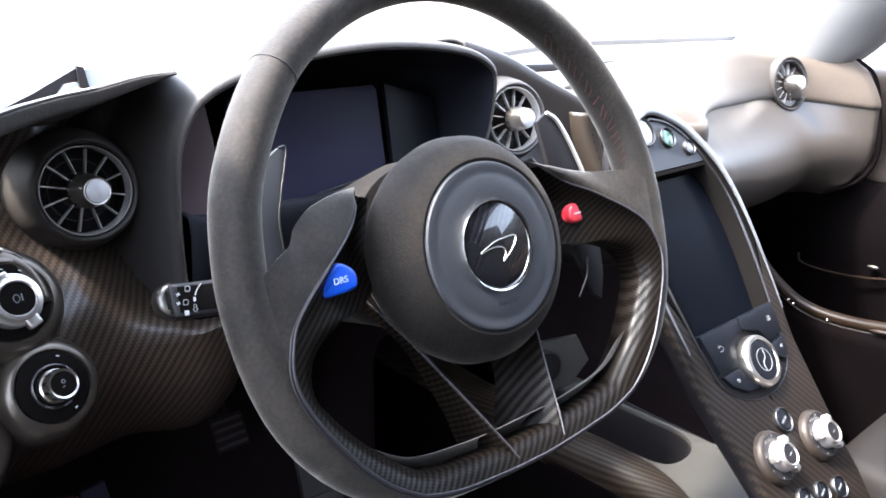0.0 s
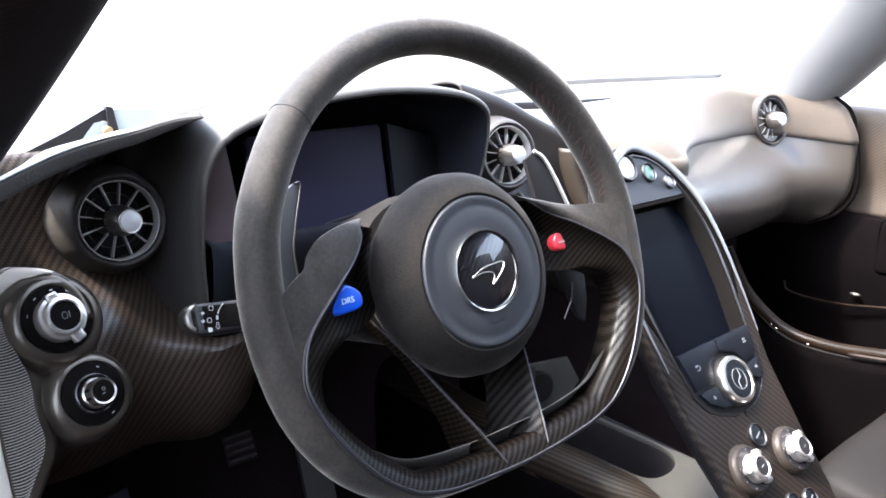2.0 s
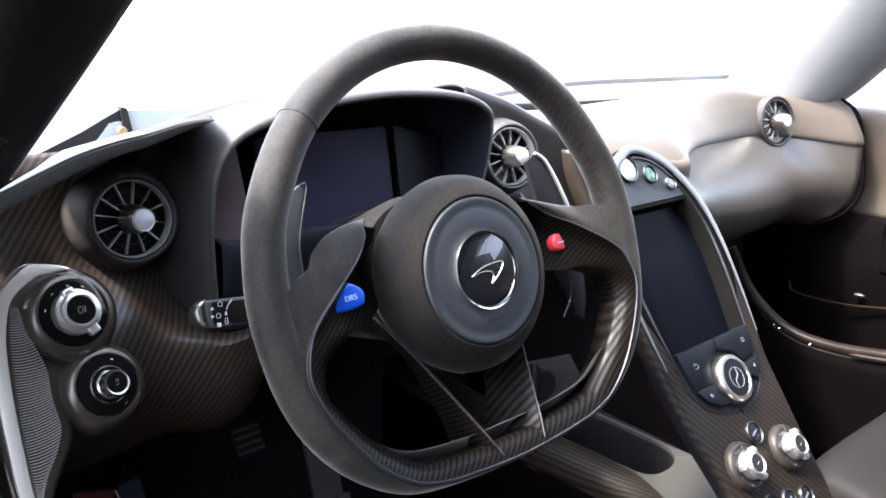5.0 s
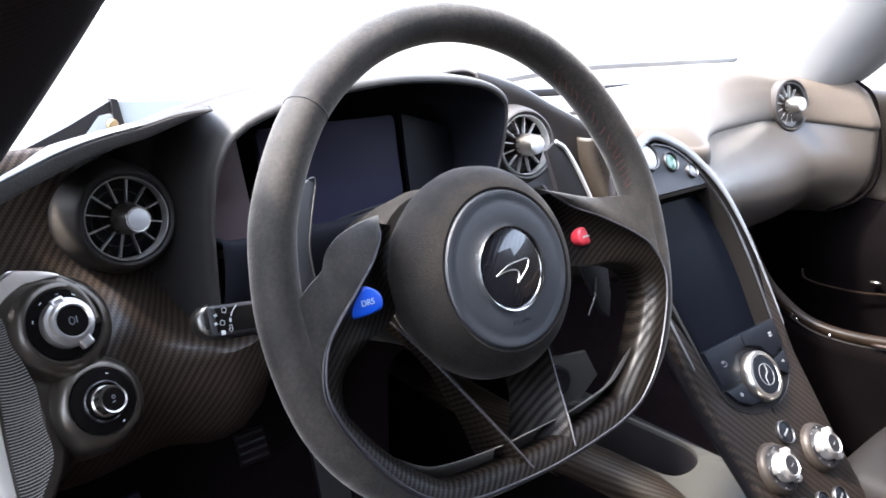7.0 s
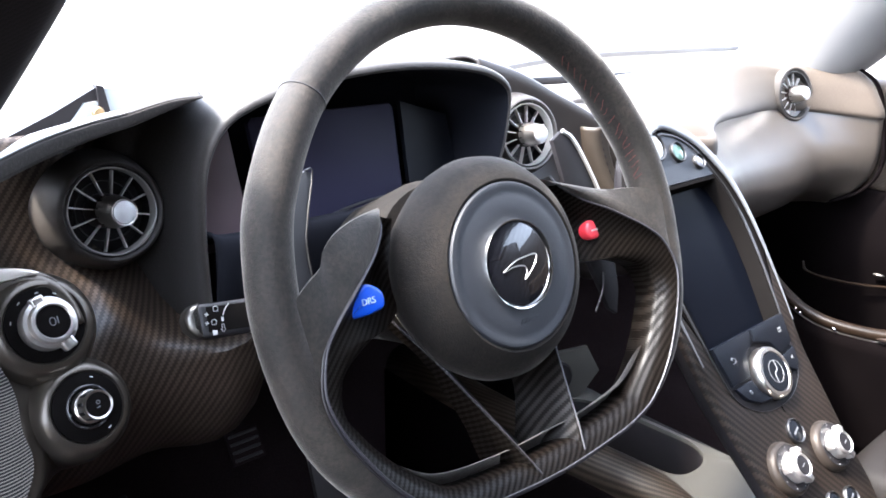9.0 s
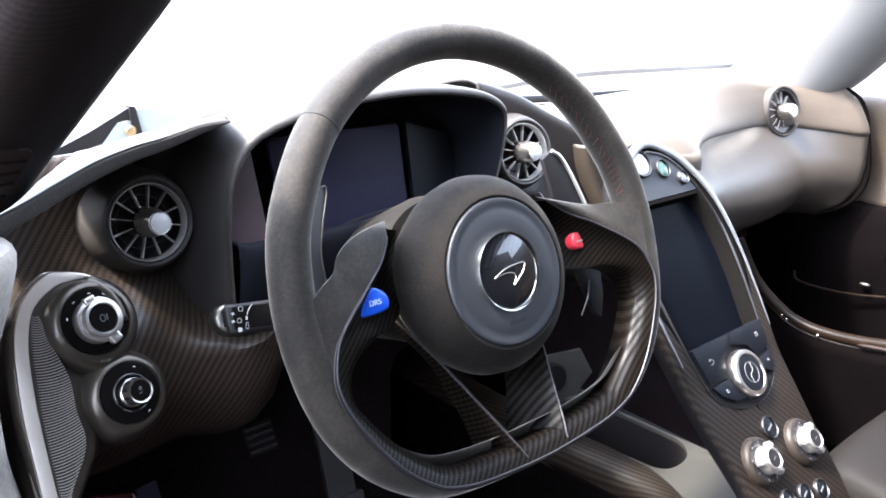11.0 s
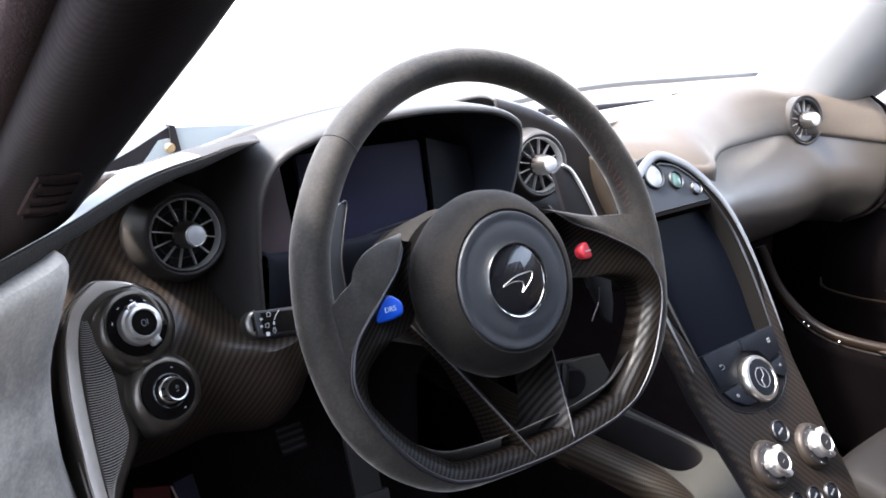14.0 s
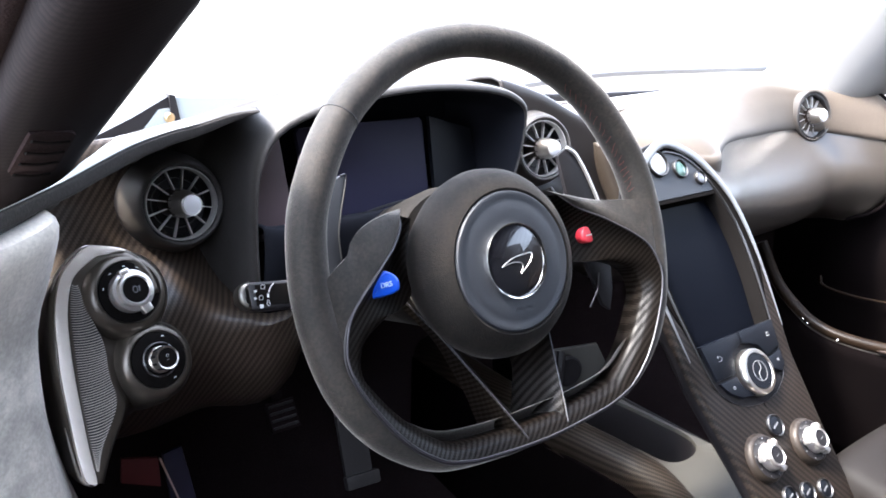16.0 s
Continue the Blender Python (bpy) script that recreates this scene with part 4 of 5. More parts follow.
def steering_wheel():
    t = thing("steering_wheel", "black suede and carbon fibre steering wheel with a flat base", "steering wheel", WHEEL)
    path = rim_path(192)
    n = len(path)
    lo = [i for i in range(n) if path[i].y < -0.006]
    i0, i1 = min(lo), max(lo)
    part("rim", rim_piece(path, i1, i0 + n, 0, 360, closed=True, segs=32), SUEDE, t, "worn black suede upper rim")
    part("lower_rim", rim_piece(path, i0 - 1, i1 + 1, lambda p, o, ra: -175, lambda p, o, ra: seam_angle(p, o, ra) - 1.0, segs=26), SUEDE, t, "black suede outer grip")
    # stitched joint round the rim
    k = min(range(n), key=lambda i: (path[i] - Vector((-0.1175, 0.113, 0))).length)
    ring = []
    p, o, ra, rb = rim_frame(path, k)
    for j in range(40):
        f = 2 * math.pi * j / 40
        ring.append(p + o * (ra + 0.00015) * math.cos(f) + Vector((0, 0, (rb + 0.00015) * math.sin(f))))
    part("rim_joint", tube(ring, 0.00035, 6, closed=True, up=(0.7, 0.7, 0.1)), BLACK, t)
    # red stitches inside the rim
    bm = bmesh.new()
    st = [i for i in range(n) if path[i].x > 0 and 0.028 < path[i].y < 0.135]
    rnd = random.Random(4)
    for i in st:
        p, o, ra, rb = rim_frame(path, i)
        step = path[(i + 1) % n] - p
        a0, a1, lean = rnd.uniform(150, 158), rnd.uniform(176, 182), rnd.uniform(0.5, 1.1)
        q = [p + step * (rnd.uniform(-0.1, 0.1) + lean * f) + o * (ra + 0.00012) * math.cos(radians(a0 + (a1 - a0) * f)) + Vector((0, 0, (rb + 0.00012) * math.sin(radians(a0 + (a1 - a0) * f)))) for f in (0.0, 0.35, 0.7, 1.0)]
        c = tube(q, rnd.uniform(0.00018, 0.00028), 4)
        me = bpy.data.meshes.new("stitch")
        c.to_mesh(me)
        bm.from_mesh(me)
        c.free()
        bpy.data.meshes.remove(me)
    tagged(part("stitching", bm, RED_THREAD, t, "red stitching inside the rim"), kind="stuff")
    for s in (1, -1):
        part("carbon_frame", carbon_frame(s), CARBON_GLOSS, t, "glossy carbon facing with a hollow beside the hub")
        part("seam_groove", tube([(s * x, y - 0.0004, h + 0.0001) for x, y, h in smooth_path([(x * 1.004 + 0.0008, y * 1.006, h) for x, y, h in LIP[3:]], 110)], 0.0010, 6), BLACK, t)
        part("seam_lip", tube([(s * x, y, h + 0.0007) for x, y, h in smooth_path(LIP, 130)], [0.0008] * 131, 6), SEAM, t, "thin grey lip along the seam")
        # suede thumb rest between its upper edge and the seam
        if s < 0:
            top = [(0.0690, 0.0460, -0.026), (0.0830, 0.0448, -0.014), (0.0960, 0.0430, -0.008), (0.1070, 0.0405, -0.004), (0.1190, 0.0362, 0.0), (0.1285, 0.0290, 0.002), (0.1365, 0.0205, 0.0085), (0.1490, 0.0140, 0.0130), (0.1600, 0.006, 0.0145)]
        else:
            top = [(0.0520, 0.0430, -0.008), (0.0800, 0.0348, -0.007), (0.0980, 0.0292, -0.006), (0.1130, 0.0252, -0.004), (0.1230, 0.0232, -0.001), (0.1330, 0.0218, 0.003), (0.1420, 0.0200, 0.0085), (0.1510, 0.0150, 0.0130), (0.1600, 0.006, 0.0145)]
        low = [q - Vector((0, 0, 0.0012)) * max(0, i - 6) for i, q in enumerate(smooth_path(LIP[:9] if s < 0 else LIP[1:9], 16)[::2])]
        lean = 1.0 if s < 0 else 0.2
        rows = []
        for i, ((x, y, h), q) in enumerate(zip(top, low)):
            g = Vector((x, y, h))
            mid = [g + (q - g) * f + Vector((0, 0, (0.0035, 0.0035, 0.0035, 0.0032, 0.0028, 0.0022, 0.0014, 0.0004, -0.0010)[i] * 4 * f * (1 - f))) for f in (0.0, 0.12, 0.3, 0.5, 0.7, 0.88)]
            rows.append([(s * v.x, v.y, v.z) for v in [g + Vector((-0.020 * lean, -0.006, -0.034)), g + Vector((-0.012 * lean, 0.0004, -0.018)), g + Vector((-0.004 * lean, 0.0008, -0.006))] + mid + [q, q + Vector((0.001, -0.001, -0.006))]])
        bm = bmesh.new()
        grid_mesh(bm, [smooth_path([r[j] for r in rows], 36) for j in range(len(rows[0]))])
        bmesh.ops.recalc_face_normals(bm, faces=bm.faces)
        part("spoke", bm, SUEDE, t, "suede thumb rest")
        w = []
        for x, y, h, k, deep in ((0.066, -0.022, -0.050, 1.0, 0.024), (0.052, -0.055, -0.028, 1.0, 0.030), (0.043, -0.078, -0.016, 1.0, 0.034), (0.034, -0.102, -0.0035, 1.0, 0.035), (0.0280, -0.1175, 0.0035, 1.08, 0.038), (0.0235, -0.1290, 0.0085, 1.2, 0.040), (0.0205, -0.1390, 0.0105, 1.3, 0.040)):
            lee = 1.0 if s > 0 else max(0.35, min(1.0, 0.35 + (-0.06 - y) * 10))
            w.append([(s * (x + d * k), y - 0.25 * d * k, h - q) for d, q in ((-0.018, deep), (-0.0065, deep * 0.40), (-0.0010, 0.0008), (0.0, 0.0), (0.0010, 0.0008), (0.0045 * lee, deep * 0.45 * lee), (0.007 * lee, deep * lee))])
        part("lower_spoke", loft(w, 24, 1), CARBON_GLOSS, t, "carbon V spoke with a sharp ridge")
        ridge = smooth_path([(s * x, y, h + 0.0003) for x, y, h in ((0.066, -0.022, -0.050), (0.052, -0.055, -0.028), (0.043, -0.078, -0.016), (0.033, -0.104, -0.003), (0.0255, -0.124, 0.007), (0.0205, -0.1375, 0.0125))], 16)
        part("ridge", tube(ridge, 0.0005, 6), SEAM, t)
        # shift paddle behind the rim
        if s > 0:
            o = [(0.100, 0.078), (0.112, 0.084), (0.122, 0.076), (0.1325, 0.052), (0.141, 0.020), (0.142, -0.02), (0.138, -0.05), (0.130, -0.068), (0.122, -0.062), (0.110, -0.02), (0.104, 0.03)]
        else:
            o = [(-0.100, 0.076), (-0.1045, 0.078), (-0.118, 0.070), (-0.132, 0.04), (-0.134, -0.01), (-0.129, -0.045), (-0.122, -0.052), (-0.116, -0.02), (-0.1155, 0.029), (-0.110, 0.05)]
        pa = part("paddle", plate(o, 0.004, 0.0012), SOFT_BLACK if s > 0 else AIRBAG, t, "dark shift paddle", m=Matrix.Translation((0.012 if s > 0 else 0, -0.008 if s > 0 else 0, -0.04)))
        rimline = smooth_path([(x, y, 0.0002) for x, y in (o[1:6] if s > 0 else [o[7], o[8], o[9], o[0], o[1]])], 24)
        part("paddle_edge", tube(rimline, 0.0019 if s > 0 else 0.0006, 6), WHITE_METAL if s > 0 else DARK_METAL, pa, "pale bevelled edge" if s > 0 else "")
        if s > 0:
            part("paddle_edge", tube(smooth_path([(x, y, 0.0004) for x, y in ((0.1234, -0.0325), (0.1200, -0.0420), (0.1165, -0.0483), (0.1051, -0.0602))], 14), 0.0008, 6), DARK_METAL, pa, "grey lower edge")
    # hub
    hub = Matrix.Translation((0, -0.0075, 0))
    part("hub", lathe([(0.050, -0.07), (0.058, -0.055), (0.0665, -0.038), (0.0725, -0.025), (0.0742, -0.016), (0.0728, -0.007), (0.0675, 0.001), (0.0600, 0.0075), (0.0555, 0.0098), (0.0545, 0.0095), (0.053, 0.008)], 72, cap=False), SUEDE_SHADED, t, "black suede hub", m=hub)
    part("airbag_cover", lathe([(0.0535, 0.004), (0.0535, 0.009), (0.0522, 0.0106), (0.0500, 0.0110), (0.0480, 0.0100), (0.044, 0.0108), (0.030, 0.0115), (0.0275, 0.0105), (0.0, 0.0105)], 64), AIRBAG, t, "smooth grey airbag cover", m=hub)
    part("airbag_mark", words("AIRBAG", 0.0048, 0.0002), AIRBAG, t, "embossed lettering on the airbag cover", m=spot(0.0, -0.0435, 0.0112))
    e = part("badge", lathe([(0.0262, 0.009), (0.0262, 0.0118)] + [(0.0262 * math.cos(radians(a)), 0.0118 + 0.0030 * math.sin(radians(a))) for a in range(12, 90, 13)] + [(0.0, 0.0148)], 64), BADGE, t, "glossy carbon domed badge", m=hub @ Matrix.Diagonal((1.07, 1.07, 1, 1)))
    part("badge_ring", lathe([(0.0257, 0.011), (0.0259, 0.0136), (0.0266, 0.0141), (0.0273, 0.012), (0.0274, 0.009)], 56, cap=False), CHROME, e, "bright ring")
    sw = [(-0.0184, -0.0017), (-0.0063, 0.0029), (0.0052, 0.0042), (0.0150, 0.0040), (0.0139, 0.0), (0.0094, -0.0039), (0.0004, -0.0095), (0.0030, -0.0053), (0.0022, -0.0018), (-0.0032, -0.0003), (-0.0099, -0.0003)]
    part("emblem", tube(smooth_path([(x, y, 0.0118 + 0.0031 * math.sqrt(max(0.0, 1 - (x * x + y * y) / 0.0280 ** 2))) for x, y in ((0.84 * p, 0.95 * q - 0.0006) for p, q in sw)], 72, True), 0.00034, 6, closed=True), ALU, e, "plain bright curved outline", m=Matrix.Translation((0, 0, 0.0002)))
    # buttons
    rounded = lambda o: [(q.x, q.y) for q in smooth_path([(x, y, 0) for x, y in o], 32, True)]
    b = part("button", plate(rounded([(-0.018, -0.006), (-0.013, -0.010), (0.008, -0.009), (0.0125, -0.003), (0.011, 0.004), (0.004, 0.0095), (-0.002, 0.010), (-0.010, 0.003)]), 0.024, 0.003, segs=3), BLUE, t, "blue button", m=Matrix.Translation((-0.1072, -0.0030, 0.0025)) @ Matrix.Diagonal((0.84, 0.84, 1, 1)))
    part("lettering", words("DRS", 0.0062), BLUE_PRINT, b, "pale blue letters", m=Matrix.Translation((-0.001, -0.001, 0.0002)))
    b = part("button", plate(rounded([(0.013, -0.004), (0.009, -0.010), (-0.006, -0.010), (-0.011, -0.004), (-0.010, 0.004), (-0.004, 0.0095), (0.005, 0.009), (0.011, 0.003)]), 0.016, 0.003, segs=3), RED, t, "red button", m=Matrix.Translation((0.1000, -0.0020, -0.009)) @ Matrix.Diagonal((0.62, 0.70, 1, 1)))
    part("lettering", box(0.011, 0.0018, 0.0004), PALE_PRINT, b, m=Matrix.Translation((0.001, -0.001, 0.0002)))
    return t


def column():
    t = thing("steering_column", "dark suede steering column shroud behind the wheel", "steering column", WHEEL)
    part("shroud", lathe([(0.05, -0.20), (0.056, -0.12), (0.061, -0.075), (0.057, -0.062), (0.0, -0.062)], 40), SUEDE_SHADED, t)
    return t


def stalk():
    t = thing("wiper_stalk", "black wiper stalk with white symbols and a satin tip", "control stalk", axes_at((-0.174, 0.087, 0.548), (-0.12, -0.90, 0.42), (1, -0.05, -0.04)))
    part("lever", plate([(0.004, -0.0060), (0.012, -0.0075), (0.05, -0.0100), (0.15, -0.011), (0.15, 0.010), (0.05, 0.0115), (0.014, 0.0142), (0.004, 0.0150)], 0.018, 0.004, segs=4), BLACK, t)
    part("tip", plate([(0.0062, -0.0068), (0.001, -0.0045), (-0.0032, 0.001), (-0.0040, 0.007), (-0.0022, 0.0118), (0.002, 0.0150), (0.0065, 0.0158)], 0.0185, 0.0045, segs=4), TIP, t, "satin metal tip")
    part("face", plate([(0.0085, -0.0035), (0.05, -0.0070), (0.05, 0.0085), (0.0095, 0.0122)], 0.001, 0.0004), BEZEL, t, m=Matrix.Translation((0, 0, 0.0006)))

    def outline(pts, at, turn=0.0):
        part("symbol", tube([(x * 0.82, y * 0.82, 0) for x, y in pts], 0.00019, 4, closed=True), PALE_PRINT, t, m=spot(at[0], at[1], 0.0009, turn))

    shield = [(-0.0016, -0.0018), (0.0014, -0.0018), (0.0018, 0.0010), (0.0010, 0.0019), (-0.0010, 0.0019), (-0.0018, 0.0010)]
    outline(shield, (0.0150, 0.0098), -10)
    outline(shield, (0.0125, 0.0020), -10)
    part("symbol", plate([(-0.0014, -0.0015), (0.0011, -0.0017), (0.0016, 0.0009), (-0.0010, 0.0016)], 0.0004), PALE_PRINT, t, m=spot(0.0118, -0.0042, 0.0010, 5))
    for u, v in ((0.0090, 0.0075), (0.0082, 0.0022)):
        part("symbol", box(0.0024, 0.0006, 0.0004), PALE_PRINT, t, m=spot(u, v, 0.0009, 60))
        part("symbol", box(0.0024, 0.0006, 0.0004), PALE_PRINT, t, m=spot(u, v, 0.0010, -20))
    part("symbol", tube(smooth_path([(0.0235, 0.0115, 0.0009), (0.0205, 0.0085, 0.0009), (0.0185, 0.0050, 0.0009)], 8), 0.0003, 4), PALE_PRINT, t)
    part("symbol", box(0.0012, 0.0026, 0.0004), PALE_PRINT, t, m=spot(0.0178, 0.0028, 0.0009, -8))
    outline([(-0.0008, 0.0026), (0.0008, 0.0026), (0.0008, -0.0006), (0.0018, -0.0006), (0.0, -0.0032), (-0.0018, -0.0006), (-0.0008, -0.0006)], (0.0172, -0.0024), -6)
    return t


# ---- centre console ----
CX = 0.311


def face(u, s, h=0.0):
    """A place on the console: across, up its slope, and out of it."""
    lowa, hia = radians(50), radians(57)
    k = max(-1.0, min(1.0, s / 0.03))
    a = lowa + (hia - lowa) * (k + 1) / 2
    y, z = -0.034, 0.402
    if s < 0:
        y, z = y + s * math.cos(lowa), z + s * math.sin(lowa)
    else:
        y, z = y + s * math.cos(hia), z + s * math.sin(hia)
    return Vector((CX + u, y - h * math.sin(a), z + h * math.cos(a)))


def bend(bm):
    for v in bm.verts:
        v.co = face(v.co.x, v.co.y, v.co.z)
    return bm


def face_m(u, s, h=0.0):
    a = radians(57 if s > 0.015 else 50 if s < -0.015 else 53.5)
    return axes_at(face(u, s, h), (0, -math.sin(a), math.cos(a)))


def lens_outline(pairs, n=60):
    """A closed outline, symmetric about u = 0, from (slope, half width) pairs."""
    a = smooth_path([(w, q, 0) for q, w in pairs], n)
    return [(p.x, p.y) for p in a] + [(-p.x, p.y) for p in reversed(a)]


WID = [(-0.26, 0.062), (-0.18, 0.066), (-0.1, 0.072), (-0.034, 0.0795), (-0.02, 0.081), (0.03, 0.087), (0.08, 0.092), (0.13, 0.0935), (0.17, 0.089), (0.205, 0.077), (0.235, 0.055), (0.253, 0.028), (0.2595, 0.002)]
INN = [(-0.034, 0.001), (-0.0325, 0.018), (-0.027, 0.035), (-0.016, 0.051), (0.0, 0.0585), (0.04, 0.066), (0.09, 0.073), (0.13, 0.0745), (0.16, 0.071), (0.19, 0.062), (0.22, 0.046), (0.239, 0.024), (0.246, 0.002)]


def width_at(pairs, q):
    for (a, u), (b, v) in zip(pairs, pairs[1:]):
        if a <= q <= b:
            return u + (v - u) * (q - a) / (b - a)
    return pairs[-1][1] if q > pairs[-1][0] else pairs[0][1]


def console():
    t = thing("centre_console", "carbon fibre centre console with a portrait touch screen", "centre console")
    bm = bmesh.new()
    low = smooth_path([(w, q, 0) for q, w in WID[:4]], 24)
    up_o = smooth_path([(w, q, 0) for q, w in WID[3:]], 64)
    up_i = smooth_path([(w, q, 0) for q, w in INN], 64)
    pairs = [(Vector((0.0, p.y, 0)), p) for p in low[:-1]] + list(zip(up_i, up_o))
    for sg in (1, -1):
        rows, arm = [], []
        for a, b in pairs:
            top = b.y > 0.22
            row = [(a.x, a.y, -0.006)] if a.y > -0.033 else [(a.x, a.y, 0.0)]
            row += [(a.x + (b.x - a.x) * f, a.y + (b.y - a.y) * f, 0.0) for f in (0.0, 0.3, 0.6, 0.9)]
            row += [(b.x - 0.002, b.y, -0.001), (b.x, b.y, -0.004), (b.x + 0.0005, b.y + 0.001 * top, -0.007)]
            row = [face(sg * x, q, h) for x, q, h in row]
            if a.y < 0.05:
                rows.append(row)
            if a.y > 0.045:
                arm.append(row)
        grid_mesh(bm, rows)
        arch = bmesh.new()
        grid_mesh(arch, arm)
        bmesh.ops.recalc_face_normals(arch, faces=arch.faces)
        part("arch", arch, BEZEL, t, "matt brown-black frame beside the screen")
        side = bmesh.new()
        grid_mesh(side, [[face(sg * x, q, h) for x, q, h in ((b.x + 0.0003, b.y, -0.0065), (b.x + 0.001, b.y + 0.002 * (b.y > 0.22), -0.013), (b.x - 0.003, b.y, -0.020), (b.x - 0.025, b.y - 0.01 * (b.y > 0.22), -0.030))] for a, b in pairs])
        bmesh.ops.recalc_face_normals(side, faces=side.faces)
        part("side_wall", side, SOFT_BLACK, t, "dark side of the console blade")
    bmesh.ops.remove_doubles(bm, verts=bm.verts, dist=1e-4)
    bmesh.ops.recalc_face_normals(bm, faces=bm.faces)
    part("body", bm, CARBON_CONSOLE, t, "brown-black satin carbon body")
    line = [face(sg * p.x, p.y, 0.0006) for sg, ps in ((-1, up_i), (1, list(reversed(up_i)))) for p in ps]
    part("inner_trim", tube(line, [0.0003 + 0.0012 * max(0.0, min(1.0, (min(i, 129 - i) - 14) / 20)) for i in range(130)], 6), DARK_METAL, t, "thin dark trim line")
    edge = [(q - 0.004 * (q > 0.2), w - 0.006) for q, w in WID if q > 0.02 and w > 0.01]
    arc = [face(-w, q, 0.002) for q, w in edge] + [face(0.0, 0.2555, 0.002)] + [face(w, q, 0.002) for q, w in reversed(edge)]
    part("outer_trim", tube(smooth_path(arc, 100), [0.0007 + 0.0046 * min(1.0, min(i, 100 - i) / 34) for i in range(101)], 10, flat=0.45, up=(0, -0.84, 0.54)), TRIM_GREY, t, "grey lacquered surround")
    outline = lens_outline(INN, 80)
    part("lower_plate", bend(plate([q for q in outline if q[1] <= 0.0415], 0.006)), SOFT_BLACK, t)
    part("upper_plate", bend(plate([q for q in outline if q[1] >= 0.190], 0.006)), AIRBAG, t, "grey leathered plate with buttons")
    bm = bmesh.new()
    ss = [0.03 + 0.165 * i / 16 for i in range(17)]
    for sg in (1, -1):
        rows = []
        for q in ss:
            w = width_at(INN, q)
            rows.append([(sg * (w - 0.0005), q, 0.0), (sg * (w - 0.003), q, 0.001), (sg * (w - 0.005), q, -0.001), (sg * (w - 0.009), q, -0.016)])
        grid_mesh(bm, rows)
    grid_mesh(bm, [[(x, 0.1935, 0.0), (x, 0.190, 0.0), (x, 0.187, -0.016)] for x in (-0.062, -0.02, 0.02, 0.062)])
    bmesh.ops.recalc_face_normals(bm, faces=bm.faces)
    part("bezel", bend(bm), BEZEL, t)
    part("screen", bend(plate([(-0.068, 0.02), (0.068, 0.02), (0.068, 0.196), (-0.068, 0.196)], 0.003)), GLASS_BLACK, t, "unlit dark touch screen", m=Matrix.Translation((0, 0.0117, -0.0076)))
    # buttons round the dial
    lift = Matrix.Translation((0, -0.0038, 0.0028))
    for o in ([(-0.0625, 0.0405), (-0.0005, 0.0405), (-0.0005, 0.029), (-0.019, 0.0225), (-0.0265, 0.003), (-0.0555, 0.003)],
              [(0.0025, 0.0405), (0.0625, 0.0405), (0.0585, 0.012), (0.034, 0.008), (0.024, 0.0215), (0.0025, 0.029)],
              [(-0.0535, 0.0), (-0.027, 0.0), (-0.022, -0.013), (-0.008, -0.024), (-0.030, -0.0215), (-0.046, -0.012)],
              [(0.0345, 0.005), (0.0575, 0.008), (0.0555, -0.006), (0.046, -0.014), (0.033, -0.006)]):
        part("button", bend(plate(o, 0.006, 0.0014)), BUTTON, t, m=lift)
    icon = Matrix.Translation((0, -0.0040, 0.0031))
    for u, q, w, h in ((0.0445, 0.0290, 0.0018, 0.0018), (0.0475, 0.0290, 0.0018, 0.0018), (0.0445, 0.0262, 0.0018, 0.0018), (0.0475, 0.0262, 0.0018, 0.0018), (0.0462, -0.001, 0.0016, 0.0020)):
        part("icon", bend(box(w, h, 0.0004, (u, q, 0))), GREY_PRINT, t, m=icon, smooth=False)
    part("icon", bend(tube(smooth_path([(-0.0440, 0.0205, 0), (-0.0400, 0.0203, 0), (-0.0380, 0.0225, 0), (-0.0400, 0.0247, 0), (-0.0425, 0.0247, 0)], 14), 0.00042, 5)), GREY_PRINT, t, m=icon)
    part("icon", bend(plate([(-0.0448, 0.0247), (-0.0424, 0.0264), (-0.0424, 0.0230)], 0.0004)), GREY_PRINT, t, m=icon, smooth=False)
    part("icon", bend(plate([(0.0470, -0.001), (0.0490, 0.0012), (0.0490, -0.0032)], 0.0004)), GREY_PRINT, t, m=icon, smooth=False)
    part("icon", bend(tube([(-0.037 + 0.0015 * math.cos(k * 0.6283), -0.009 + 0.0015 * math.sin(k * 0.6283), 0) for k in range(10)], 0.0006, 5, closed=True)), GREY_PRINT, t, m=icon)
    d = part("dial", lathe([(0.0248, 0.0), (0.0246, 0.0055), (0.0238, 0.0090), (0.0226, 0.0102), (0.0194, 0.0104), (0.0186, 0.0090)], 64, cap=False), ALU, t, "satin metal dial ring", m=face_m(0.003, -0.003, 0.001))
    part("dial_cap", lathe([(0.0188, 0.006), (0.0187, 0.0088), (0.0178, 0.0102), (0.0, 0.0105)], 48), BUTTON, d)
    part("dial_mark", lathe([(0.0108, 0.0104), (0.0108, 0.0108), (0.0101, 0.0108), (0.0101, 0.0104)], 40, cap=False), GREY_PRINT, d)
    part("dial_mark", tube(smooth_path([(-0.0035, -0.0092, 0.0107), (-0.0032, -0.002, 0.0107), (0.0025, 0.002, 0.0107), (0.0028, 0.0092, 0.0107)], 14), 0.0005, 5), GREY_PRINT, d)
    return t


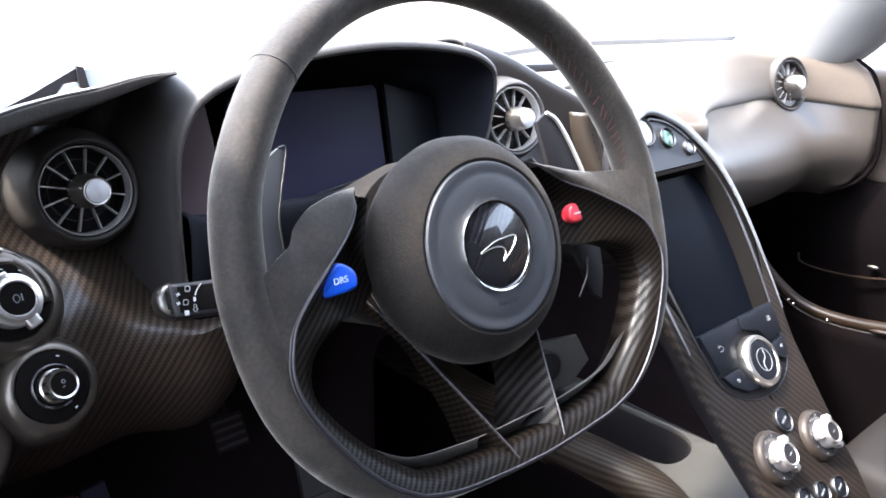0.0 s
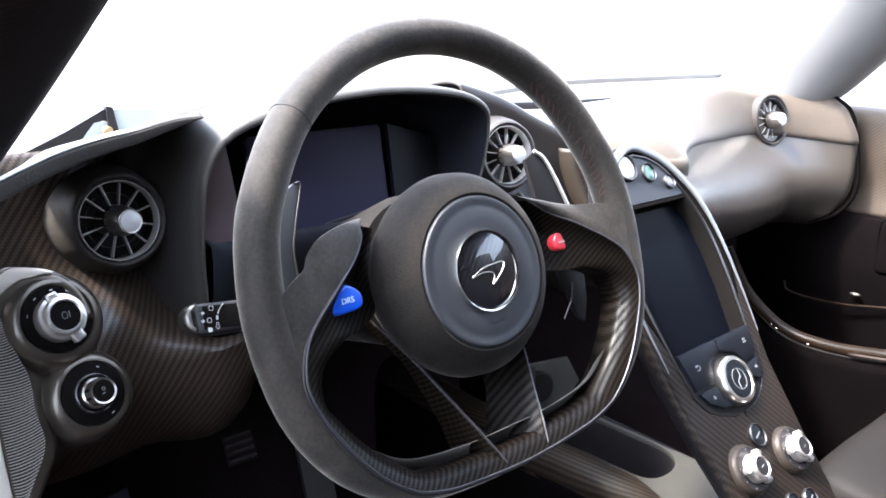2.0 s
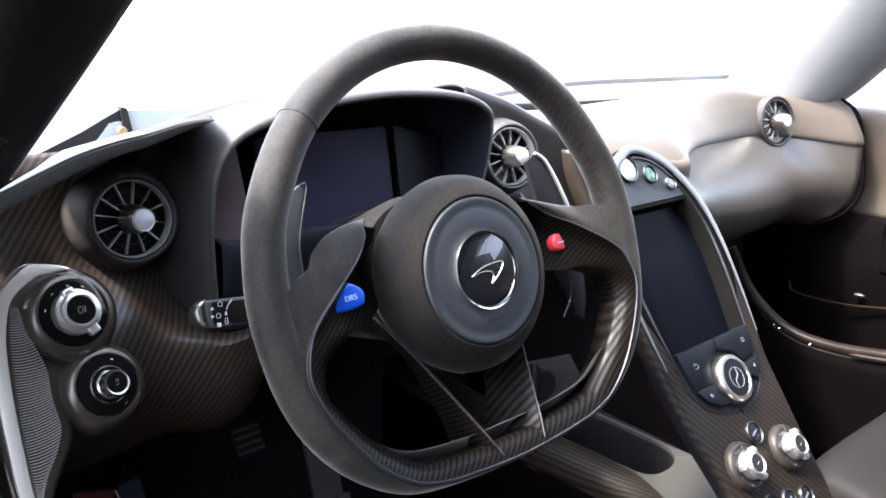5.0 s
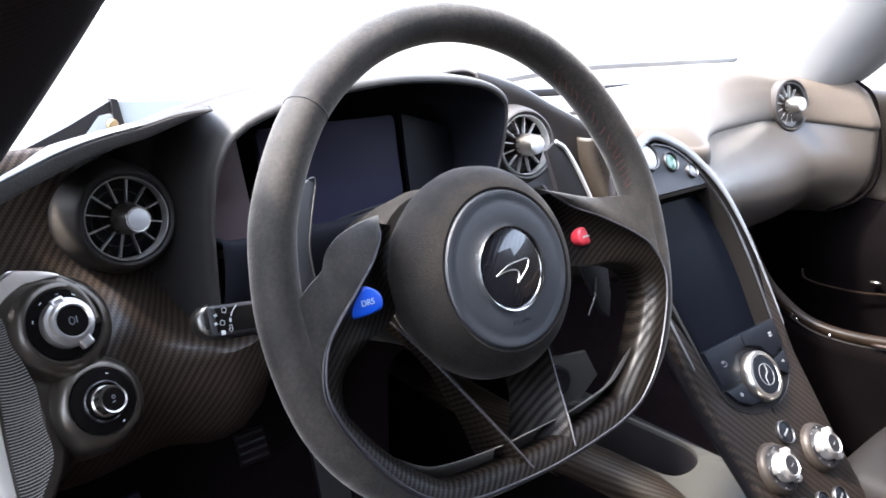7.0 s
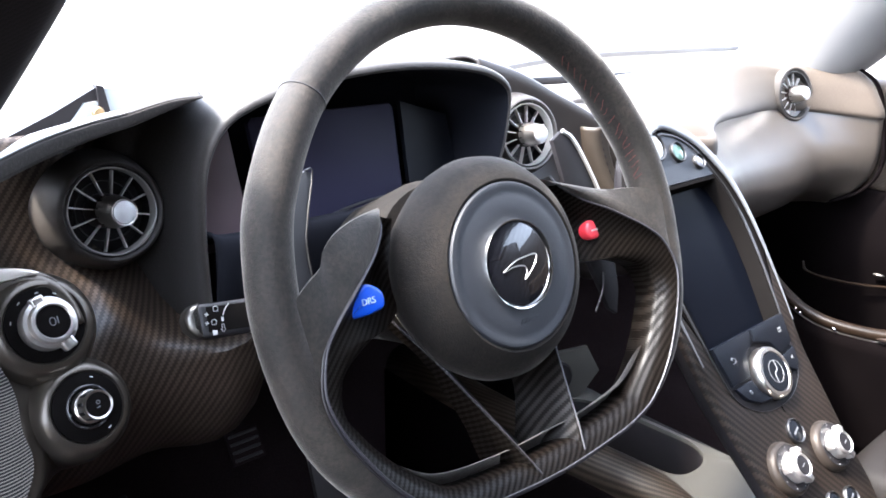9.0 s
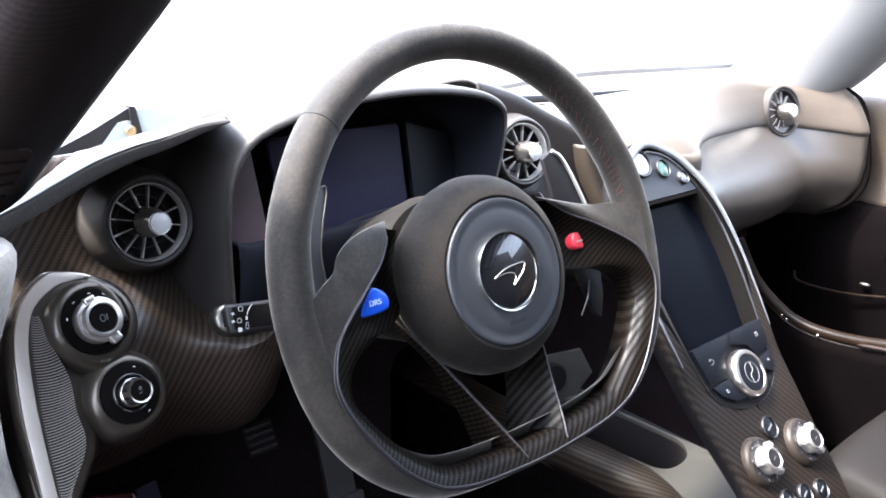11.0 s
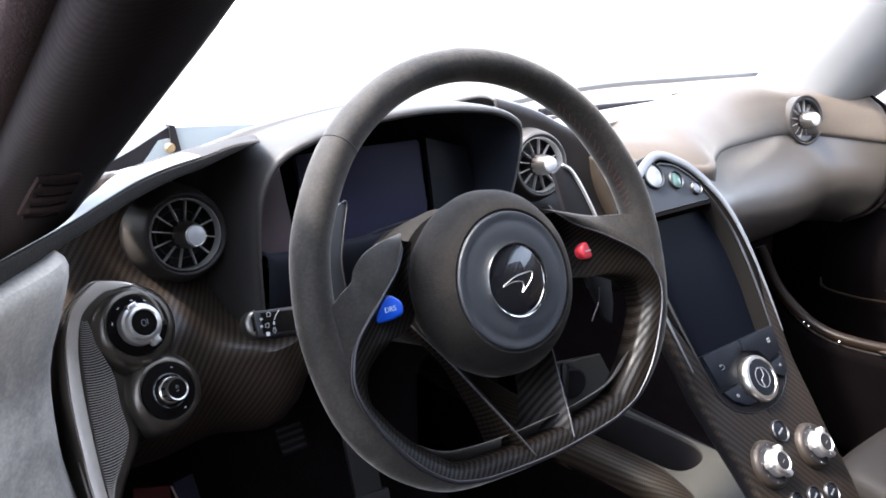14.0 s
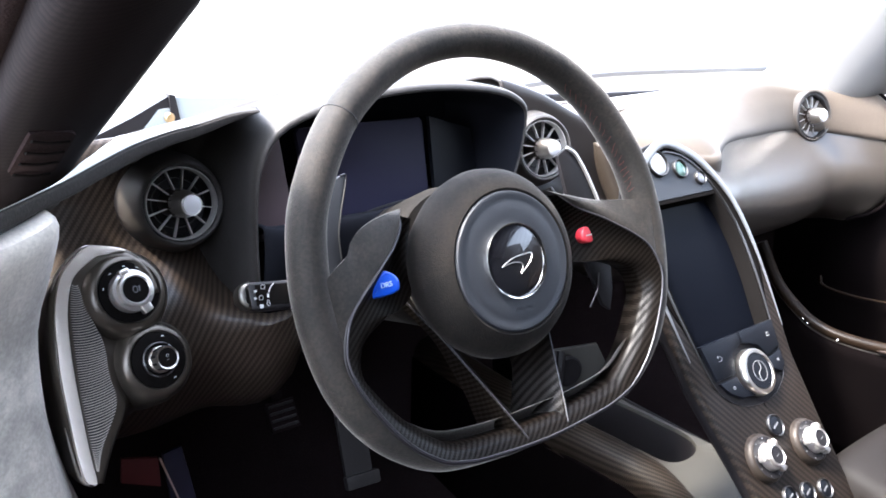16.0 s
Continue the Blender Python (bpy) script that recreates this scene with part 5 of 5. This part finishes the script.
def climate_knob(u, s):
    t = thing("climate_knob", "bright metal climate knob on a dark base", "rotary knob", face_m(u, s) @ Matrix.Diagonal((0.86, 0.86, 0.95, 1)), group="climate knobs")
    part("base", lathe([(0.0285, -0.003), (0.0275, 0.003), (0.0255, 0.0065), (0.0235, 0.0075)], 48, cap=False), FLANGE, t, "dark lacquered flange")
    part("dial_face", lathe([(0.0236, 0.0060), (0.0233, 0.0078), (0.0, 0.0078)], 48), BLACK, t)
    for a in range(0, 360, 40):
        part("mark", box(0.0009, 0.0016, 0.0004), GREY_PRINT, t, m=spot(0.0212 * math.cos(radians(a)), 0.0212 * math.sin(radians(a)), 0.0080, a - 90))
    part("knob", lathe([(0.0158, 0.007), (0.0152, 0.0130), (0.0138, 0.0150), (0.0128, 0.0155), (0.0122, 0.0190), (0.0108, 0.0200), (0.0094, 0.0185)], 40, cap=False), WHITE_METAL, t, "polished metal knob")
    for a in (-38, 82, 202):
        part("grip", box(0.0075, 0.0075, 0.0090, (0, 0.0160, 0.0125), 0.0022, 3), WHITE_METAL, t, m=spot(0, 0, 0, a))
    part("cap", lathe([(0.0096, 0.014), (0.0096, 0.0188), (0.0, 0.0194)], 32), BLACK, t)
    part("symbol", box(0.0055, 0.0010, 0.0004), GREY_PRINT, t, m=spot(0, 0, 0.0194, 20))
    return t


def round_button(u, s, r=0.0115):
    t = thing("round_button", "small round black push button with a metal ring", "button", face_m(u, s), group="console buttons")
    part("ring", lathe([(r, -0.002), (r, 0.0025), (r * 0.93, 0.0034), (r * 0.84, 0.0022)], 32, cap=False), DARK_METAL, t)
    part("cap", lathe([(r * 0.85, 0.0), (r * 0.85, 0.0015), (r * 0.75, 0.0022), (0, 0.0024)], 32), BUTTON, t)
    part("symbol", box(r * 0.9, r * 0.16, 0.0003), GREY_PRINT, t, m=spot(0, 0, 0.0024, 20))
    return t


def lamp_button(u, s, r, mat, label):
    t = thing("push_button", label, "button", face_m(u, s, 0.001), group="buttons above the screen")
    part("ring", lathe([(r, -0.002), (r, 0.002), (r * 0.93, 0.0028), (r * 0.84, 0.0018)], 36, cap=False), DARK_METAL, t)
    part("lens", lathe([(r * 0.81, 0.0), (r * 0.81, 0.001), (r * 0.5, 0.0020), (0, 0.0023)], 32), mat, t)
    return t


# ---- tunnel, footwell, seat, door ----
def tunnel():
    t = thing("tunnel_tray", "pale grey centre tunnel tray with an oval cup recess", "centre tunnel")
    # tray round the long recess: inner and outer outline
    hole = [(0.325, 0.19), (0.338, 0.138), (0.342, 0.091), (0.3436, 0.0485), (0.3326, 0.027), (0.3132, 0.018), (0.2896, 0.0196), (0.2775, 0.0327), (0.2725, 0.06), (0.268, 0.097), (0.262, 0.15), (0.285, 0.205)]
    edge = [(0.352, 0.21), (0.3452, 0.141), (0.3478, 0.091), (0.3490, 0.0505), (0.353, 0.015), (0.356, -0.08), (0.236, -0.08), (0.2565, -0.006), (0.2672, 0.035), (0.2645, 0.095), (0.258, 0.15), (0.285, 0.215)]
    a, b = smooth_path([(x, y, 0.272) for x, y in hole], 96, True), smooth_path([(x, y, 0.272) for x, y in edge], 96, True)
    bm = bmesh.new()
    grid_mesh(bm, [[p + (q - p) * f + Vector((0, 0, h)) for p, q in zip(a, b)] for f, h in ((0.0, -0.006), (0.0, -0.001), (0.05, 0.0), (0.9, 0.0), (1.0, -0.002), (1.0, -0.03))], close_v=True)
    bmesh.ops.recalc_face_normals(bm, faces=bm.faces)
    part("tray", bm, GREY_PLASTIC, t, "pale grey tray")
    mid = Vector((0.305, 0.10, 0.272))
    bm = bmesh.new()
    grid_mesh(bm, [[mid + (p - mid) * f + Vector((0, 0, h)) for p in a] for f, h in ((0.999, -0.005), (0.97, -0.05), (0.85, -0.07), (0.02, -0.07))], close_v=True)
    part("recess", bm, BLACK, t, "black recess")
    line = [(-0.5, 0.22), (-0.2, 0.228), (-0.08, 0.238), (-0.028, 0.247), (-0.006, 0.2568), (0.03, 0.2670), (0.06, 0.2675), (0.095, 0.265), (0.15, 0.2585), (0.25, 0.255), (0.45, 0.255)]
    ctrl = [[(x - d, y, z) for y, x in line] for d, z in ((-0.004, 0.266), (0.0, 0.271), (0.010, 0.271), (0.022, 0.266), (0.030, 0.256), (0.034, 0.240))]
    part("side", surface(ctrl, 44, 24), CARBON_TUNNEL, t, "woven carbon tunnel side", thick=-0.003)
    # lining below the carbon, its shade painted as near black
    ctrl = [[(x - d, y, z) for y, x in line] for d, z in ((0.0325, 0.243), (0.0345, 0.236), (0.036, 0.16), (0.038, 0.02))]
    part("side_lining", surface(ctrl, 30, 12), SHADE_BLACK, t, "tunnel side lining with shade put into its black", thick=-0.003)
    ctrl = [[(x, y, z) for y in (-0.5, -0.2, 0.0, 0.2, 0.45)] for x, z in ((0.35, 0.266), (0.365, 0.262), (0.38, 0.22), (0.39, 0.02))]
    part("far_side", surface(ctrl, 20, 14), SOFT_BLACK, t, thick=-0.003)
    part("rear_lid", surface([[(x, y, 0.267 + 0.01 * math.cos((x - 0.31) * 20)) for y in (-0.10, -0.2, -0.4, -0.6)] for x in (0.262, 0.29, 0.33, 0.355)], 10, 10), SOFT_BLACK, t, thick=0.01)
    return t


def knee_plate():
    t = thing("knee_plate", "pale grey plate with a round black socket under the dashboard", "cover plate", axes_at((0.315, 0.2, 0.303), (-0.3, -0.95, 0.1), (1, -0.3, 0)))
    part("plate", plate([(-0.044, -0.010), (-0.040, 0.031), (0.026, 0.032), (0.043, -0.002), (0.018, -0.029), (-0.028, -0.034)], 0.006, 0.002), GREY_PLASTIC, t)
    part("socket", lathe([(0.0205, 0.0), (0.0205, 0.006), (0.018, 0.008), (0.0, 0.007)], 32), SOFT_BLACK, t, m=spot(-0.020, 0.002))
    part("stem", tube(smooth_path([(-0.030, 0.030, 0.004), (-0.034, 0.012, 0.010), (-0.036, -0.012, 0.010)], 10), 0.006, 8), BLACK, t)
    return t


def seat():
    t = thing("bucket_seat", "grey leather bucket seat beside the console", "car seat")
    ctrl = []
    for y, z in ((-0.85, 0.22), (-0.6, 0.24), (-0.30, 0.27), (-0.16, 0.294), (-0.118, 0.297), (-0.100, 0.285), (-0.095, 0.25), (-0.10, 0.10)):
        ctrl.append([(x, y + e, z + d) for x, d, e in ((0.375, -0.12, 0), (0.382, -0.02, 0), (0.40, 0.0, 0), (0.47, 0.004, 0.0), (0.58, 0.0, 0.0), (0.72, 0.0, 0.0), (0.82, 0.01, 0), (0.87, -0.01, 0), (0.885, -0.12, 0))])
    part("cushion", surface(ctrl, 36, 36), LEATHER_GREY, t, "grey leather cushion", thick=-0.01)
    line = [(0.708, 0.20, 0.41), (0.712, 0.165, 0.352), (0.715, 0.122, 0.316), (0.717, 0.090, 0.302), (0.717, 0.055, 0.2985), (0.717, 0.01, 0.3015), (0.717, -0.04, 0.3105), (0.717, -0.12, 0.325), (0.717, -0.25, 0.345)]
    part("shell", tube(smooth_path(line, 48), 0.0088, 14), SHELL, t, "glossy dark brown shell edge")
    part("shell_lip", tube(smooth_path([(x - 0.005, y - 0.001, z - 0.0075) for x, y, z in line], 48), 0.0016, 8), LEATHER, t, "glossy black piping under the shell edge")
    part("trim", tube(smooth_path([(0.7085, 0.004, 0.3000), (0.7085, -0.03, 0.3055), (0.7085, -0.08, 0.3150)], 12), [0.0006] + [0.0026] * 11 + [0.0006], 8), BARREL, t, "bronze metal trim let into the shell edge")
    # three chrome dots added as glints on the shell edge
    for y, z in ((0.1150, 0.3065), (0.1075, 0.3020), (0.0588, 0.2925)):
        part("dome", lathe([(0.0022, 0.0), (0.0022, 0.0012), (0.0012, 0.0022), (0.0, 0.0024)], 12), CHROME, t, "small bright dot standing in for a glint", m=axes_at((0.7085, y, z + 0.003), (-0.7, -0.5, 0.5)))
    # seat shell flank blackened to read as shade
    part("shell_side", surface([[(0.715 + d, y, z) for y, z in ((0.20, 0.405), (0.165, 0.347), (0.118, 0.31), (0.071, 0.294), (0.0, 0.297), (-0.1, 0.318))] for d in (0.0,)] + [[(0.735, y, z * 0.35) for y, z in ((0.20, 0.455), (0.165, 0.395), (0.118, 0.32), (0.071, 0.296), (0.0, 0.297), (-0.1, 0.318))]], 8, 20), SHADE_BLACK, t, thick=0.004)
    return t


def passenger_door():
    t = thing("passenger_door", "dark passenger door trim with a padded upper panel", "car door")
    ctrl = []
    for x, z in ((1.06, 0.605), (1.02, 0.606), (1.0, 0.595), (1.0, 0.55), (1.01, 0.48), (1.005, 0.43)):
        ctrl.append([(x + d, y, z + e) for y, d, e in ((0.35, 0.03, 0.0), (0.2, 0.01, 0.0), (0.05, 0.0, 0.0), (-0.2, 0.0, 0.01), (-0.6, 0.0, 0.015), (-1.05, -0.01, 0.02))])
    part("panel", surface(ctrl, 30, 40), CARBON_DOOR, t, "dark brown woven door panel", thick=-0.01)
    # lower door, its shade painted as near black
    ctrl = []
    for x, z in ((1.0, 0.432), (0.99, 0.425), (0.985, 0.38), (0.985, 0.32), (1.0, 0.2), (1.0, 0.03)):
        ctrl.append([(x + d, y, z + e) for y, d, e in ((0.35, 0.03, 0.0), (0.2, 0.01, 0.0), (0.05, 0.0, 0.0), (-0.2, 0.0, 0.01), (-0.6, 0.0, 0.015), (-1.05, -0.01, 0.02))])
    part("lower_panel", surface(ctrl, 30, 30), SHADE_BLACK, t, "lower door panel with shade put into its black", thick=-0.008)
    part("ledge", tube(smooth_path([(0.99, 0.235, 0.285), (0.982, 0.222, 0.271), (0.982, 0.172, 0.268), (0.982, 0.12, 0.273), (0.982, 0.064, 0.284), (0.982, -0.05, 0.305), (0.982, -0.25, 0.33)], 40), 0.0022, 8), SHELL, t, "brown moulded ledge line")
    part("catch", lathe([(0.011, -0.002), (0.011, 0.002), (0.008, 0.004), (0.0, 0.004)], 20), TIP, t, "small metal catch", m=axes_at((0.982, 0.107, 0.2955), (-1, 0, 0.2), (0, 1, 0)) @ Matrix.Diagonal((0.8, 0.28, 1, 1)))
    part("handle", box(0.02, 0.10, 0.095, (0.990, 0.038, 0.385), 0.014, 4), SHADE_BLACK, t, "door handle box blackened in place of a shaded recess")
    return t


def pedal(at, w, h, arm):
    t = thing("pedal", "black ribbed foot pedal in the shaded footwell", "pedal", axes_at(at, (-0.1, -0.85, 0.5)), group="foot pedals")
    part("pad", box(w, h, 0.006, (0, 0, 0), 0.002), CARPET, t)
    for i in range(4):
        part("rib", box(w * 0.85, h * 0.09, 0.004, (0, h * (-0.36 + 0.24 * i), 0.004), 0.001), FOOT, t)
    part("arm", box(0.014, arm, 0.012, (0, h / 2 + arm / 2 - 0.01, -0.012), 0.002), CARPET, t)
    return t


def footrest():
    t = thing("accelerator_pedal", "tall brown-grey accelerator pedal with a ribbed foot", "pedal", axes_at((0.02, 0.29, 0.285), (0.0, -0.9, 0.43), (1, 0.0, -0.08)))
    part("blade", box(0.036, 0.14, 0.008, (0, 0, 0), 0.003), FOOT, t)
    part("foot", box(0.044, 0.016, 0.012, (0.002, -0.072, 0.003), 0.003), FOOT, t)
    return t


def floor_tag():
    t = thing("sill_marker", "dim red marker strip on the footwell side", "marker strip", axes_at((-0.232, 0.22, 0.351), (0.0, -1.0, 0.1)))
    part("marker", plate([(-0.018, -0.005), (0.015, -0.021), (0.016, 0.008), (-0.015, 0.018)], 0.004, 0.001), RED_DIM, t)
    part("edge", box(0.0016, 0.05, 0.003, (0.0185, -0.022, 0), 0), ALU, t, m=spot(0, 0, 0, 14))
    part("sleeve", plate([(0.022, -0.045), (0.045, -0.045), (0.038, 0.012), (0.020, 0.010)], 0.004, 0.001), NAVY, t, "dark blue sleeve")
    return t


def outside():
    t = thing("scuttle_bracket", "grey scuttle panel and pale bracket beyond the windscreen", "bracket", Matrix.Translation((0, 0.404, 0)) @ Matrix.Rotation(radians(90), 4, "X"))
    part("panel", plate([(-0.115, 0.618), (-0.1155, 0.6605), (0.03, 0.652), (0.06, 0.618)], 0.006), BODY, t, "pale grey panel", smooth=False)
    part("post", plate([(-0.121, 0.615), (-0.1215, 0.664), (-0.1155, 0.6625), (-0.109, 0.615)], 0.012), BLACK, t, smooth=False, m=Matrix.Translation((0, 0, 0.004)))
    part("seal", plate([(-0.235, 0.600), (-0.208, 0.6215), (-0.160, 0.642), (-0.1205, 0.662), (-0.120, 0.650), (-0.134, 0.6485), (-0.152, 0.626), (-0.16, 0.615)], 0.008), BLACK, t, "black windscreen seal", smooth=False)
    part("bracket", plate([(-0.160, 0.612), (-0.152, 0.627), (-0.1330, 0.6485), (-0.1200, 0.6485), (-0.116, 0.615)], 0.004), BODY, t, "pale grey bracket", smooth=False, m=Matrix.Translation((0, 0, 0.001)))
    part("dome", lathe([(0.0055, 0.0), (0.0055, 0.003), (0.004, 0.005), (0.0, 0.0055)], 20), BRASS, t, "brass bolt", m=Matrix.Translation((-0.1235, 0.640, 0.003)))
    d = thing("defroster_grille", "pale slatted defroster outlet below the windscreen", "air outlet")
    for p, q in (((-0.262, 0.222, 0.636), (-0.226, 0.256, 0.634)), ((-0.252, 0.258, 0.636), (-0.208, 0.294, 0.634)), ((-0.242, 0.290, 0.637), (-0.196, 0.326, 0.635))):
        part("slat", tube(smooth_path([p, ((p[0] + q[0]) / 2, (p[1] + q[1]) / 2, p[2]), q], 6), 0.0045, 6, flat=0.35), GREY_PLASTIC, d)
    part("tray", box(0.07, 0.09, 0.006, (-0.232, 0.310, 0.615), 0.002), BLACK, d)
    # cowl lines beyond the glass on the passenger side
    lone("cowl_edge", tube(smooth_path([(0.36, 0.46, 0.640), (0.60, 0.47, 0.652), (0.85, 0.462, 0.650), (1.045, 0.447, 0.648)], 30), 0.012, 10, flat=0.8), COWL, "grey cowl edge beyond the windscreen", "cowl edge")
    top = [(0.42, 0.400, 0.634), (0.50, 0.400, 0.6305), (0.60, 0.400, 0.628), (0.70, 0.400, 0.6255), (0.80, 0.400, 0.6235), (0.90, 0.400, 0.620)]
    lone("glass_seal", surface([[(x, y + dy, z + dz) for x, y, z in top] for dy, dz in ((0.010, -0.008), (0.006, -0.001), (0.003, 0.0), (0.0, -0.001), (-0.001, -0.005), (0.0, -0.011))], 14, 30), BLACK, "black windscreen seal along the dashboard", "windscreen seal", thick=-0.002)


shell()
horizon()
pillar_left()
pillar_right()
dashboard()
passenger_side()
instruments()
air_vent((-0.180, 0.197, 0.600), (0.10, -0.97, 0.16))
air_vent((0.203, 0.176, 0.611), (-0.12, -0.97, 0.18))
air_vent((0.858, 0.2325, 0.5911), (-0.16, -0.96, 0.20), False)
switch_panel()
rotary_switch(0.0337, -0.0100, 0.005, True)
rotary_switch(0.0440, -0.0592, 0.0, False)
side_post()
steering_wheel()
column()
stalk()
console()
climate_knob(-0.040, -0.080)
climate_knob(0.0335, -0.087)
round_button(-0.002, -0.0585)
for u, q in ((-0.030, -0.122), (-0.003, -0.127), (0.024, -0.133)):
    round_button(u, q, 0.010)
lamp_button(-0.019, 0.2345, 0.0155, LENS_CLEAR, "round clear button above the dark screen")
lamp_button(0.0135, 0.2245, 0.0105, LENS_GREEN, "round green lit button above the dark screen")
lamp_button(0.041, 0.2105, 0.008, LENS_GREY, "small round grey button above the dark screen")
tunnel()
knee_plate()
seat()
passenger_door()
pedal((-0.040, 0.346, 0.283), 0.036, 0.036, 0.12)
footrest()
floor_tag()
outside()
